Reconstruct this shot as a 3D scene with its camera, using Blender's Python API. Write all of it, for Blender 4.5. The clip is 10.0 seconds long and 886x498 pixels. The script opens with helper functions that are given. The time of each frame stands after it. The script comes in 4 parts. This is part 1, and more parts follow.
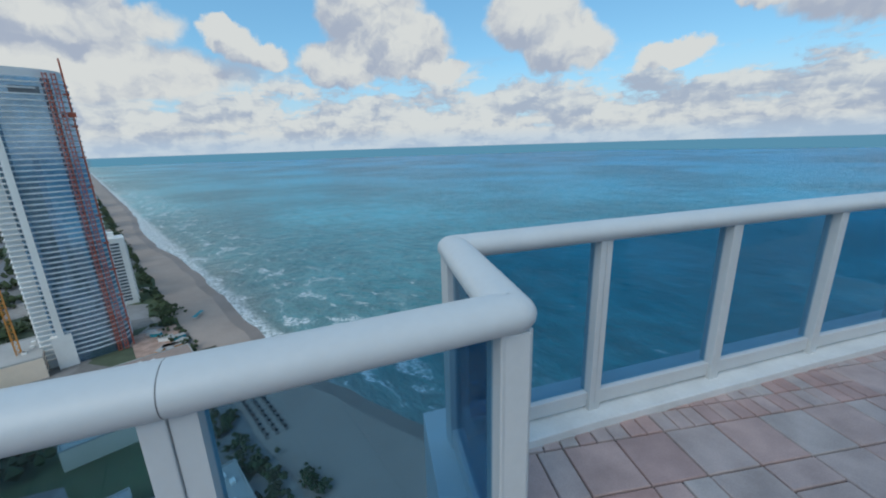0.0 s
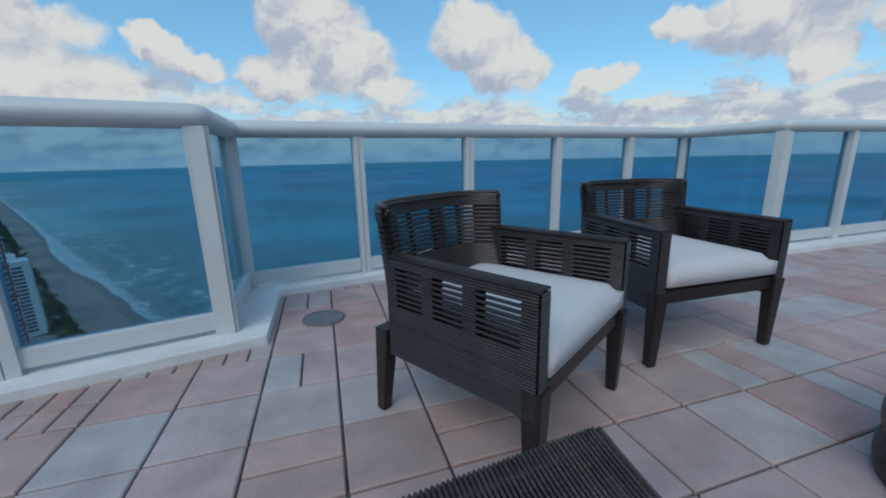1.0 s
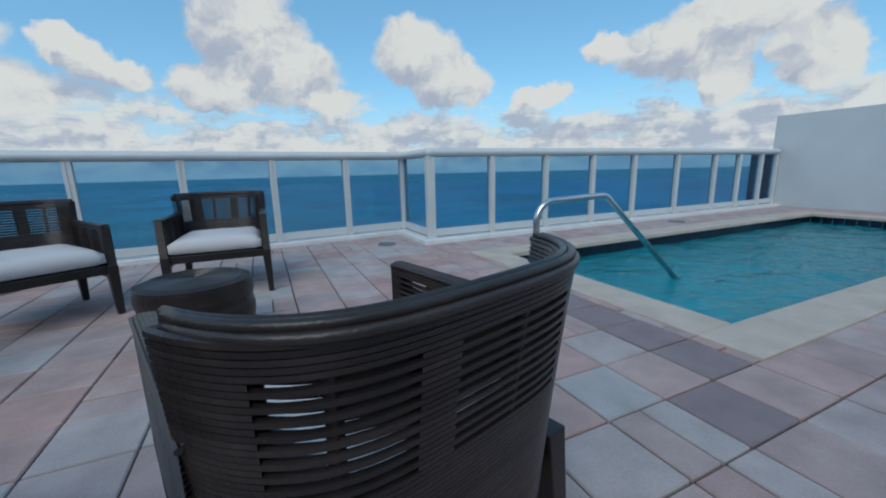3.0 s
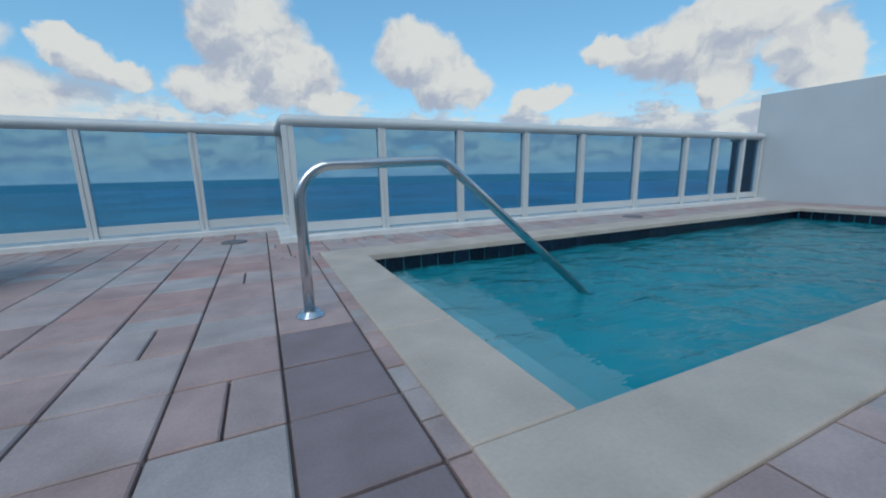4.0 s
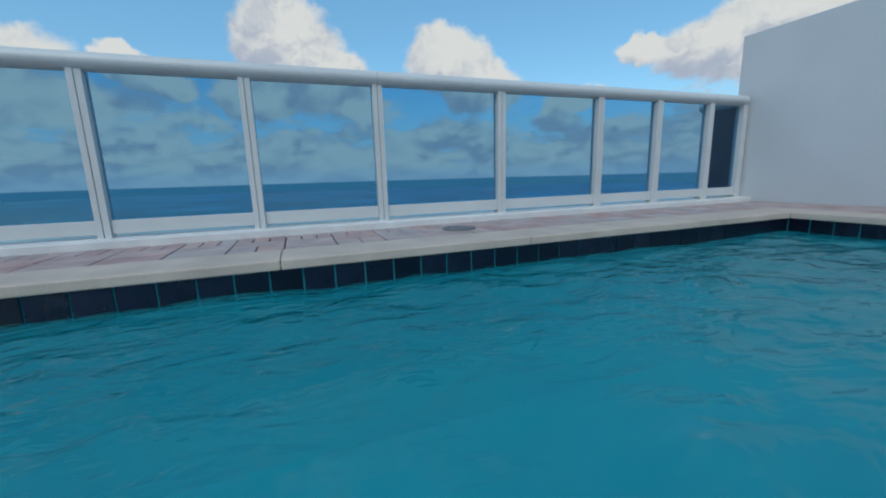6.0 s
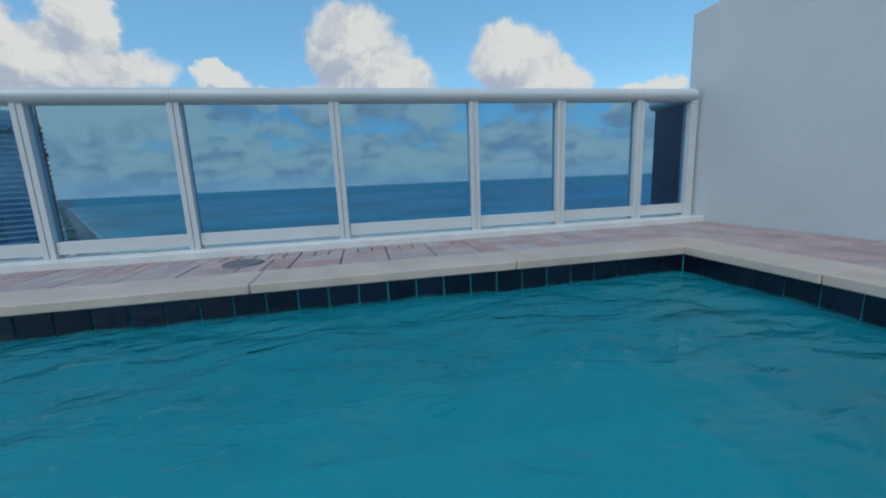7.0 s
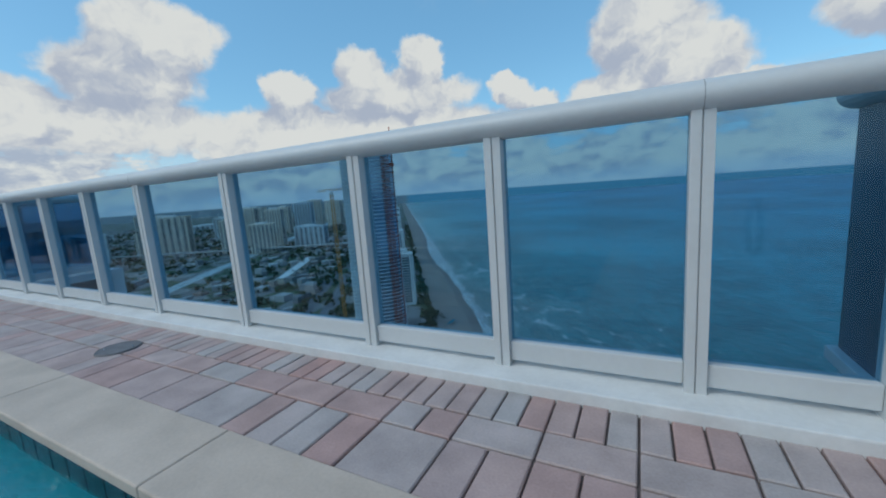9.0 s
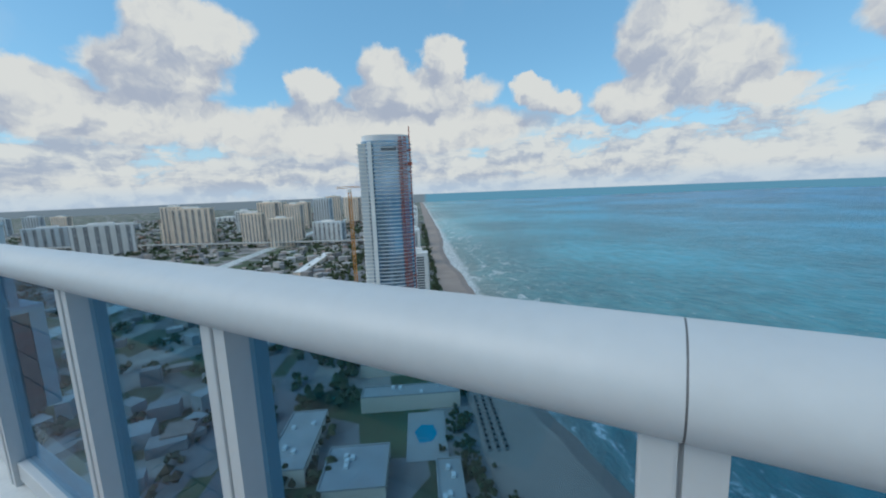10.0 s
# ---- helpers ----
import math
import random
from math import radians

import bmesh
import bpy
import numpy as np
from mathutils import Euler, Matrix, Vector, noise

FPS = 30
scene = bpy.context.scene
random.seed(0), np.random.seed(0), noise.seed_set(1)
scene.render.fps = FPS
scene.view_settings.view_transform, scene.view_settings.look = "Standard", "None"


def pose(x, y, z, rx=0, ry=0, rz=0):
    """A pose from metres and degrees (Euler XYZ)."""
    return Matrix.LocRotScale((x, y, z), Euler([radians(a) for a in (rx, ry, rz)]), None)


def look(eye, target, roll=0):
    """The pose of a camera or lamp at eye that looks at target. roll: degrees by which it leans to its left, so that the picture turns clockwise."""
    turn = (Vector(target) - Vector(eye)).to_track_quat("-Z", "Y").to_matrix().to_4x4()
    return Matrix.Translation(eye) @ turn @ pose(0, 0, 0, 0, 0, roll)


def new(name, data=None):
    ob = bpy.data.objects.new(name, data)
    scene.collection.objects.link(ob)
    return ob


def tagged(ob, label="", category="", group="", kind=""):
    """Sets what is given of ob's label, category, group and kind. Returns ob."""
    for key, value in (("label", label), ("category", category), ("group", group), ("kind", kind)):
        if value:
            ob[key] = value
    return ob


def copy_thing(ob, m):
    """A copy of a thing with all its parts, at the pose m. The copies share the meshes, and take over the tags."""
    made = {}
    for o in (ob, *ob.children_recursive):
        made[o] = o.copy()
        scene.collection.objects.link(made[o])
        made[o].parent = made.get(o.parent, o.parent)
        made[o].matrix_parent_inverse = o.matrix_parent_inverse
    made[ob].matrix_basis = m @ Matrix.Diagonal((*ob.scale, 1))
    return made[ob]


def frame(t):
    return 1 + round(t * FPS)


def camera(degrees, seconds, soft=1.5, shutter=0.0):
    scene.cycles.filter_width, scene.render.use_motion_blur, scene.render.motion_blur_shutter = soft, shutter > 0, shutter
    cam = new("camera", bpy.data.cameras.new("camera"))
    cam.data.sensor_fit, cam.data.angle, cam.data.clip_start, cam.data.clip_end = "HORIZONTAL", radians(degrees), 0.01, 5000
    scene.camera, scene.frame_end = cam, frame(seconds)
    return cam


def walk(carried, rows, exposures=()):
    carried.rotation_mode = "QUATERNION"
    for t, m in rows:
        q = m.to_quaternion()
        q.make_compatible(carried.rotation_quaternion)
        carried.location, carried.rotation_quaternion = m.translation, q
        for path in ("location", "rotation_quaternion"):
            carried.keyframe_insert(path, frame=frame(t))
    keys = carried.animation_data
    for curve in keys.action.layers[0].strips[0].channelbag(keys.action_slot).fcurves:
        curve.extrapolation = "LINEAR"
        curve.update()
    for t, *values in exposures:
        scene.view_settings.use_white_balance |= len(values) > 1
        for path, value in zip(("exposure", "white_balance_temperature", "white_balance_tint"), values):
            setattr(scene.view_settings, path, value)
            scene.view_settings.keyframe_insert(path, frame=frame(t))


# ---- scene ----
cam = camera(98.1, 10.0, soft=2.0)
PATH = [
    (0, (-4.832, -1.279, 1.601), (-4.517, 0.625, 1.075), -1.8),
    (0.5, (-4.391, -1.803, 1.236), (-3.964, 0.09, 0.754), -1.3),
    (1, (-3.941, -2.471, 0.915), (-3.369, -0.61, 0.458), -1.3),
    (1.5, (-3.636, -3.32, 0.927), (-2.937, -1.491, 0.518), -1.2),
    (2, (-3.208, -4.021, 0.98), (-2.418, -2.232, 0.561), -1.2),
    (2.5, (-2.684, -4.478, 0.948), (-1.866, -2.697, 0.551), -1.3),
    (3, (-1.939, -4.554, 0.907), (-1.119, -2.774, 0.508), -1.4),
    (4.5, (0.542, -3.644, 0.483), (1.366, -1.863, 0.097), -1.1),
    (5, (1.32, -3.323, 0.406), (2.118, -1.531, 0.017), -1.3),
    (5.5, (2.124, -3.111, 0.356), (2.858, -1.29, -0.024), -1.4),
    (7, (4.918, -3.151, 0.481), (5.297, -1.219, 0.126), -2.5),
    (7.5, (5.773, -3.116, 0.494), (5.781, -1.145, 0.151), -2.8),
    (8, (6.429, -2.882, 0.57), (6.083, -0.94, 0.238), -3.4),
    (8.5, (6.903, -2.394, 0.689), (6.187, -0.552, 0.382), -4.2),
    (9, (7.164, -1.659, 0.88), (6.251, 0.095, 0.577), -4.1),
    (9.5, (7.283, -0.969, 1.088), (6.314, 0.754, 0.781), -3.7),
    (10, (7.328, -0.428, 1.326), (6.342, 1.287, 1.027), -2.3),
]
walk(cam, [(t, look(eye, target, roll)) for t, eye, target, roll in PATH],
     exposures=[(0.0, 0.04, 5850, 6), (10.0, 0.06, 5900, 6)])

# ---------- world, sun ----------
SUN_DIR = Vector((-0.50, -0.62, 0.80)).normalized()   # towards the sun, behind the building
HEAPS = [(16.6, 13.1, 2.4, 1.4), (13.4, 11.2, 3.0, 1.5), (-0.4, 17.0, 5.5, 4.4), (-4.5, 12.8, 6.0, 3.4), (3.5, 10.6, 4.6, 2.5),
         (-9.1, 9.4, 3.1, 1.4), (-21.9, 15.6, 5.0, 3.2), (-26.3, 12.1, 4.7, 3.1), (-47.4, 14.4, 2.8, 1.4), (-55.5, 13.4, 6.4, 3.0),
         (-67.0, 11.3, 3.7, 2.9), (-61.5, 15.9, 6.5, 2.4), (-59.5, 9.0, 2.1, 2.4), (-38.4, 9.4, 3.2, 1.3)]
LAND_HEAPS = [(60.9, 19.0, 5.3, 3.1), (63.6, 14.9, 5.8, 3.6), (75.1, 11.2, 4.6, 2.9), (46.9, 13.6, 2.8, 2.2), (37.2, 16.0, 3.4, 2.8),
              (28.6, 17.2, 3.0, 2.7), (32.2, 13.4, 9.0, 2.3), (69.8, 9.6, 10.5, 2.6), (40.0, 8.5, 22.0, 3.2)]
CLOUDS = HEAPS + LAND_HEAPS


def build_world():
    w = bpy.data.worlds.new("sky_world")
    scene.world = w
    w.use_nodes = True
    nt = w.node_tree
    nt.nodes.clear()
    N, L = nt.nodes.new, nt.links.new

    def put(sock, v):
        if isinstance(v, bpy.types.NodeSocket):
            L(v, sock)
        else:
            sock.default_value = v

    def m(op, a, b=0.0, c=0.0):
        n = N("ShaderNodeMath")
        n.operation = op
        for s, v in zip(n.inputs, (a, b, c)):
            put(s, v)
        return n.outputs[0]

    def vm(op, a, b=(0, 0, 0)):
        n = N("ShaderNodeVectorMath")
        n.operation = op
        put(n.inputs[0], a)
        put(n.inputs[1], b)
        return n.outputs["Value"] if op in ("LENGTH", "DOT_PRODUCT") else n.outputs[0]

    def noise_of(vec, scale, detail, rough=0.55):
        n = N("ShaderNodeTexNoise")
        n.inputs["Scale"].default_value, n.inputs["Detail"].default_value = scale, detail
        n.inputs["Roughness"].default_value = rough
        L(vec, n.inputs["Vector"])
        return n

    def ramp(v, lo, hi, a=0.0, b=1.0):
        n = N("ShaderNodeMapRange")
        n.interpolation_type = "SMOOTHSTEP"
        put(n.inputs[0], v)
        for s, x in zip(n.inputs[1:5], (lo, hi, a, b)):
            s.default_value = x
        return n.outputs[0]

    def mix(f, a, b):
        n = N("ShaderNodeMix")
        n.data_type = "RGBA"
        put(n.inputs[0], f)
        put(n.inputs[6], a)
        put(n.inputs[7], b)
        return n.outputs[2]

    way = N("ShaderNodeTexCoord").outputs["Generated"]
    sep = N("ShaderNodeSeparateXYZ")
    L(way, sep.inputs[0])
    az = m("MULTIPLY", m("ARCTAN2", m("MULTIPLY", sep.outputs[0], -1.0), sep.outputs[1]), 57.2958)
    el = m("MULTIPLY", m("ARCSINE", sep.outputs[2]), 57.2958)
    comb = N("ShaderNodeCombineXYZ")
    L(az, comb.inputs[0])
    L(el, comb.inputs[1])
    flat = comb.outputs[0]
    # cumulus edges: two scales of billow push the outline about
    big = vm("SUBTRACT", noise_of(flat, 0.16, 2).outputs["Color"], (0.5, 0.5, 0.5))
    small = vm("SUBTRACT", noise_of(flat, 0.42, 5, 0.58).outputs["Color"], (0.5, 0.5, 0.5))
    bent = vm("ADD", flat, vm("ADD", vm("MULTIPLY", big, (4.6, 3.4, 0)), vm("MULTIPLY", small, (3.4, 2.8, 0))))

    def heaps(at):
        """How far a direction lies from the middle of the nearest heap, 1 at its outline."""
        near = None
        for a, e, ra, re in CLOUDS:
            d = vm("LENGTH", vm("MULTIPLY", vm("SUBTRACT", at, (a, e, 0)), (0.88 / ra, 0.88 / re, 0)))
            if near is None:
                near = d
            else:
                n = N("ShaderNodeMath")
                n.operation = "SMOOTH_MIN"
                L(near, n.inputs[0])
                L(d, n.inputs[1])
                n.inputs[2].default_value = 0.18
                near = n.outputs[0]
        return near

    near = heaps(bent)
    above = heaps(vm("ADD", bent, (-1.6, 2.2, 0)))
    heap = ramp(near, 1.20, 0.90)
    # low bank of cloud along the horizon and scattered cloud in the rest of the sky
    row = vm("MULTIPLY", vm("ADD", flat, vm("MULTIPLY", small, (2.6, 1.2, 0))), (0.115, 0.30, 0))
    low1 = noise_of(row, 1.0, 7, 0.6).outputs["Fac"]
    low2 = noise_of(vm("ADD", row, (-0.06, 0.24, 0)), 1.0, 7, 0.6).outputs["Fac"]
    low = m("MULTIPLY", ramp(m("ADD", low1, ramp(el, 9.0, 3.5, -0.02, 0.13)), 0.45, 0.56), ramp(el, 11.5, 7.5))
    rest = noise_of(way, 2.6, 6, 0.58).outputs["Fac"]
    far_side = ramp(m("ABSOLUTE", az), 72.0, 90.0)
    aloft = ramp(el, 22.0, 32.0)
    rest = m("MULTIPLY", ramp(rest, 0.50, 0.60), m("MAXIMUM", far_side, aloft))
    cover = m("MAXIMUM", heap, m("MAXIMUM", m("MULTIPLY", low, 0.93), rest))
    # relief: lit from the upper left behind, greyer below and inside
    f1 = noise_of(bent, 0.26, 3, 0.5).outputs["Fac"]
    f2 = noise_of(vm("ADD", bent, (1.1, 1.3, 0)), 0.26, 3, 0.5).outputs["Fac"]
    lit = m("ADD", m("MULTIPLY", m("SUBTRACT", f1, f2), 1.6), 0.56)
    g1 = noise_of(bent, 0.75, 2, 0.5).outputs["Fac"]
    g2 = noise_of(vm("ADD", bent, (0.35, 0.45, 0)), 0.75, 2, 0.5).outputs["Fac"]
    lit = m("ADD", lit, m("MULTIPLY", m("SUBTRACT", g1, g2), 0.6))
    in_bank = m("MULTIPLY", ramp(el, 11.0, 7.0), m("SUBTRACT", 1.0, m("MULTIPLY", heap, 0.6)))
    lit = m("ADD", lit, m("MULTIPLY", m("MULTIPLY", m("SUBTRACT", low1, low2), 3.8), in_bank))
    lit = m("ADD", lit, m("MULTIPLY", m("SUBTRACT", noise_of(flat, 0.11, 2).outputs["Fac"], 0.46), 0.9))
    lit = m("ADD", lit, m("MULTIPLY", m("SUBTRACT", above, near), 0.74))
    lit = m("ADD", lit, ramp(el, 12.0, 5.5, -0.06, 0.40))
    cloud = mix(ramp(lit, 0.0, 1.05), (0.40, 0.42, 0.48, 1), (0.70, 0.665, 0.605, 1))
    sky = N("ShaderNodeTexSky")
    sky.sky_type, sky.sun_disc = "NISHITA", False
    sky.sun_elevation = math.asin(SUN_DIR.z)
    sky.sun_rotation = math.atan2(SUN_DIR.x, SUN_DIR.y)
    sky.air_density, sky.dust_density, sky.ozone_density = 1.0, 0.6, 1.6
    blue = vm("MULTIPLY", sky.outputs[0], (0.130, 0.152, 0.139))
    blue = mix(0.40, blue, (0.185, 0.44, 0.70, 1))
    haze = mix(ramp(el, 11.0, 0.0, 0.0, 0.9), blue, (0.50, 0.58, 0.66, 1))
    seen = mix(cover, haze, cloud)
    seen = mix(ramp(el, 2.4, 0.2, 0.0, 0.55), seen, (0.48, 0.57, 0.66, 1))
    # below the horizon: the far sea, and far flat land to the west of the coast
    below = mix(ramp(az, 31.8, 32.6), (0.115, 0.265, 0.36, 1), (0.16, 0.20, 0.23, 1))
    seen = mix(ramp(el, -0.30, -0.42), seen, below)
    bg = N("ShaderNodeBackground")
    bg.inputs["Strength"].default_value = 1.0
    L(seen, bg.inputs["Color"])
    L(bg.outputs[0], N("ShaderNodeOutputWorld").inputs["Surface"])


build_world()
sun = new("sun", bpy.data.lights.new("sun", "SUN"))
sun.data.energy, sun.data.angle, sun.data.color = 1.25, radians(45), (1.0, 0.93, 0.84)
sun.matrix_world = look(SUN_DIR * 50, (0, 0, 0))


# ---------- materials ----------
def material(name, color, rough=0.6, metal=0.0, vary=0.12, scale=4.0, fine=60.0, bump=0.1, spec=0.5, per_piece=0.0, ramp_colors=None, coords="Object"):
    """A principled surface with variation at two scales, fine relief, and a tone of its own for each piece."""
    mt = bpy.data.materials.new(name)
    mt.use_nodes = True
    nt = mt.node_tree
    N, L = nt.nodes.new, nt.links.new
    b = nt.nodes["Principled BSDF"]
    b.inputs["Roughness"].default_value, b.inputs["Metallic"].default_value = rough, metal
    b.inputs["Specular IOR Level"].default_value = spec
    tc = N("ShaderNodeTexCoord")
    vec = N("ShaderNodeNewGeometry").outputs["Position"] if coords == "World" else tc.outputs[coords]
    n1, n2 = N("ShaderNodeTexNoise"), N("ShaderNodeTexNoise")
    for n, s, d in ((n1, scale, 4), (n2, fine, 3)):
        n.inputs["Scale"].default_value, n.inputs["Detail"].default_value = s, d
        L(vec, n.inputs["Vector"])
    add = N("ShaderNodeMath")
    add.operation = "MULTIPLY_ADD"
    L(n2.outputs["Fac"], add.inputs[0])
    add.inputs[1].default_value = 0.4
    L(n1.outputs["Fac"], add.inputs[2])
    mr = N("ShaderNodeMapRange")
    L(add.outputs[0], mr.inputs[0])
    for s, x in zip(mr.inputs[1:5], (0.45, 0.95, 1 - vary, 1 + vary)):
        s.default_value = x
    base = None
    if per_piece or ramp_colors:
        info, geo = N("ShaderNodeObjectInfo"), N("ShaderNodeNewGeometry")
        r = N("ShaderNodeMath")
        r.operation = "ADD"
        L(info.outputs["Random"], r.inputs[0])
        L(geo.outputs["Random Per Island"], r.inputs[1])
        fr = N("ShaderNodeMath")
        fr.operation = "FRACT"
        L(r.outputs[0], fr.inputs[0])
        if ramp_colors:
            cr = N("ShaderNodeValToRGB")
            while len(cr.color_ramp.elements) < len(ramp_colors):
                cr.color_ramp.elements.new(0.5)
            for i, (e, c) in enumerate(zip(cr.color_ramp.elements, ramp_colors)):
                e.position, e.color = i / (len(ramp_colors) - 1), (*c, 1)
            L(fr.outputs[0], cr.inputs[0])
            base = cr.outputs[0]
        else:
            pr = N("ShaderNodeMapRange")
            L(fr.outputs[0], pr.inputs[0])
            for s, x in zip(pr.inputs[1:5], (0, 1, 1 - per_piece, 1 + per_piece)):
                s.default_value = x
            mu = N("ShaderNodeMath")
            mu.operation = "MULTIPLY"
            L(mr.outputs[0], mu.inputs[0])
            L(pr.outputs[0], mu.inputs[1])
            mr = mu
    sc = N("ShaderNodeVectorMath")
    sc.operation = "SCALE"
    if base:
        L(base, sc.inputs[0])
    else:
        sc.inputs[0].default_value = color
    L(mr.outputs[0], sc.inputs["Scale"])
    L(sc.outputs[0], b.inputs["Base Color"])
    if bump:
        bp = N("ShaderNodeBump")
        bp.inputs["Strength"].default_value, bp.inputs["Distance"].default_value = bump, 0.01
        L(add.outputs[0], bp.inputs["Height"])
        L(bp.outputs[0], b.inputs["Normal"])
    return mt


def glass_material(name, tint, gloss_rough=0.0):
    mt = bpy.data.materials.new(name)
    mt.use_nodes = True
    nt = mt.node_tree
    N, L = nt.nodes.new, nt.links.new
    nt.nodes.clear()
    tr, gl, fr, mx, out = N("ShaderNodeBsdfTransparent"), N("ShaderNodeBsdfGlossy"), N("ShaderNodeLayerWeight"), N("ShaderNodeMixShader"), N("ShaderNodeOutputMaterial")
    tr.inputs[0].default_value = (*tint, 1)
    gl.inputs["Roughness"].default_value = gloss_rough
    pw, ad = N("ShaderNodeMath"), N("ShaderNodeMath")
    pw.operation, ad.operation = "POWER", "MULTIPLY_ADD"
    L(fr.outputs["Facing"], pw.inputs[0])
    pw.inputs[1].default_value = 5.0
    L(pw.outputs[0], ad.inputs[0])
    ad.inputs[1].default_value, ad.inputs[2].default_value = 0.45, 0.03
    L(ad.outputs[0], mx.inputs[0])
    L(tr.outputs[0], mx.inputs[1])
    L(gl.outputs[0], mx.inputs[2])
    L(mx.outputs[0], out.inputs[0])
    return mt


M_WHITE = material("white_rail_paint", (0.575, 0.60, 0.605), 0.42, vary=0.05, scale=3, fine=40, bump=0.03)
M_CURB = material("white_curb_paint", (0.68, 0.70, 0.70), 0.55, vary=0.10, scale=5, fine=50, bump=0.12)
M_JOINT = material("grey_sealant", (0.16, 0.165, 0.17), 0.7)
M_GLASS = glass_material("tinted_glass", (0.50, 0.675, 0.785))
# opaque dark blue: the shade behind the glass is put into this colour
M_SHADED_SCREEN = material("shaded_screen_glass", (0.035, 0.07, 0.115), 0.2, vary=0.2)
M_WALL = material("white_stucco", (0.55, 0.59, 0.62), 0.85, vary=0.06, scale=1.2, fine=90, bump=0.25)
M_PAVER = material("concrete_paver", None, 0.78, vary=0.22, scale=5, fine=110, bump=0.35, coords="World",
                   ramp_colors=[(0.42, 0.30, 0.28), (0.42, 0.34, 0.33), (0.40, 0.37, 0.365), (0.41, 0.265, 0.245), (0.42, 0.375, 0.37), (0.37, 0.27, 0.26), (0.43, 0.305, 0.285), (0.40, 0.385, 0.385)])
M_PAVER_DARK = material("mauve_paver", (0.24, 0.19, 0.20), 0.75, vary=0.15, scale=6, fine=110, bump=0.35, coords="World")
M_GROUT = material("sandy_joint", (0.13, 0.105, 0.10), 0.95, vary=0.25, scale=8, bump=0.3, coords="World")
M_COPING = material("cream_coping", (0.51, 0.435, 0.37), 0.75, vary=0.15, scale=4, fine=80, bump=0.2, coords="World")
M_TILE = material("navy_pool_tile", (0.006, 0.010, 0.024), 0.18, vary=0.3, scale=9, bump=0.02, per_piece=0.4)
# light lost in deep water is put into the floor and side colour
M_DEPTH_PLASTER = material("depth_tinted_plaster", (0.075, 0.53, 0.62), 0.8, vary=0.06, scale=2)
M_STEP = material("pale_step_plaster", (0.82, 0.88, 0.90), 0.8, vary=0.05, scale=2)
M_STEEL = material("brushed_steel", (0.62, 0.64, 0.66), 0.22, metal=1.0, vary=0.05, scale=10, fine=120, bump=0.02)
M_WICKER = material("dark_wicker", (0.026, 0.020, 0.019), 0.34, vary=0.35, scale=12, fine=140, bump=0.25, per_piece=0.35)
M_FRAME = material("dark_wood_frame", (0.018, 0.014, 0.013), 0.40, vary=0.25, scale=10, fine=90, bump=0.1)
M_CUSHION = material("white_cushion_fabric", (0.58, 0.565, 0.575), 0.95, vary=0.05, scale=5, fine=260, bump=0.25)
M_DRAIN = material("grey_metal_cover", (0.17, 0.17, 0.18), 0.6, metal=0.2, vary=0.2, scale=20, fine=120)
M_HOSE = material("dark_hose_rubber", (0.05, 0.055, 0.06), 0.5)
M_GREEN = material("weed_leaf", (0.05, 0.09, 0.03), 0.7, vary=0.3)


# ---------- building helpers ----------
def part(name, bm, mat, parent=None, label="", smooth=False, kind=""):
    me = bpy.data.meshes.new(name)
    bm.normal_update()
    bm.to_mesh(me)
    bm.free()
    me.materials.append(mat)
    if smooth:
        for p in me.polygons:
            p.use_smooth = True
    ob = new(name, me)
    if parent is not None:
        ob.parent = parent
    if label or kind:
        tagged(ob, label, kind=kind)
    return ob


def thing(name, label, category, at=None, group="", kind=""):
    ob = new(name)
    ob.empty_display_size = 0.1
    if at is not None:
        ob.matrix_basis = at
    return tagged(ob, label, category, group, kind)


def add_box(bm, x0, x1, y0, y1, z0, z1, m=None):
    vs = [bm.verts.new((x, y, z)) for z in (z0, z1) for x, y in ((x0, y0), (x1, y0), (x1, y1), (x0, y1))]
    if m is not None:
        for v in vs:
            v.co = m @ v.co
    for f in ((3, 2, 1, 0), (4, 5, 6, 7), (0, 1, 5, 4), (1, 2, 6, 5), (2, 3, 7, 6), (3, 0, 4, 7)):
        bm.faces.new([vs[i] for i in f])
    return vs


def box(x0, x1, y0, y1, z0, z1, bevel=0.0, m=None, seg=2):
    bm = bmesh.new()
    add_box(bm, x0, x1, y0, y1, z0, z1, m)
    if bevel:
        bmesh.ops.bevel(bm, geom=bm.edges[:], offset=bevel, segments=seg, profile=0.6, affect="EDGES", clamp_overlap=True)
    return bm


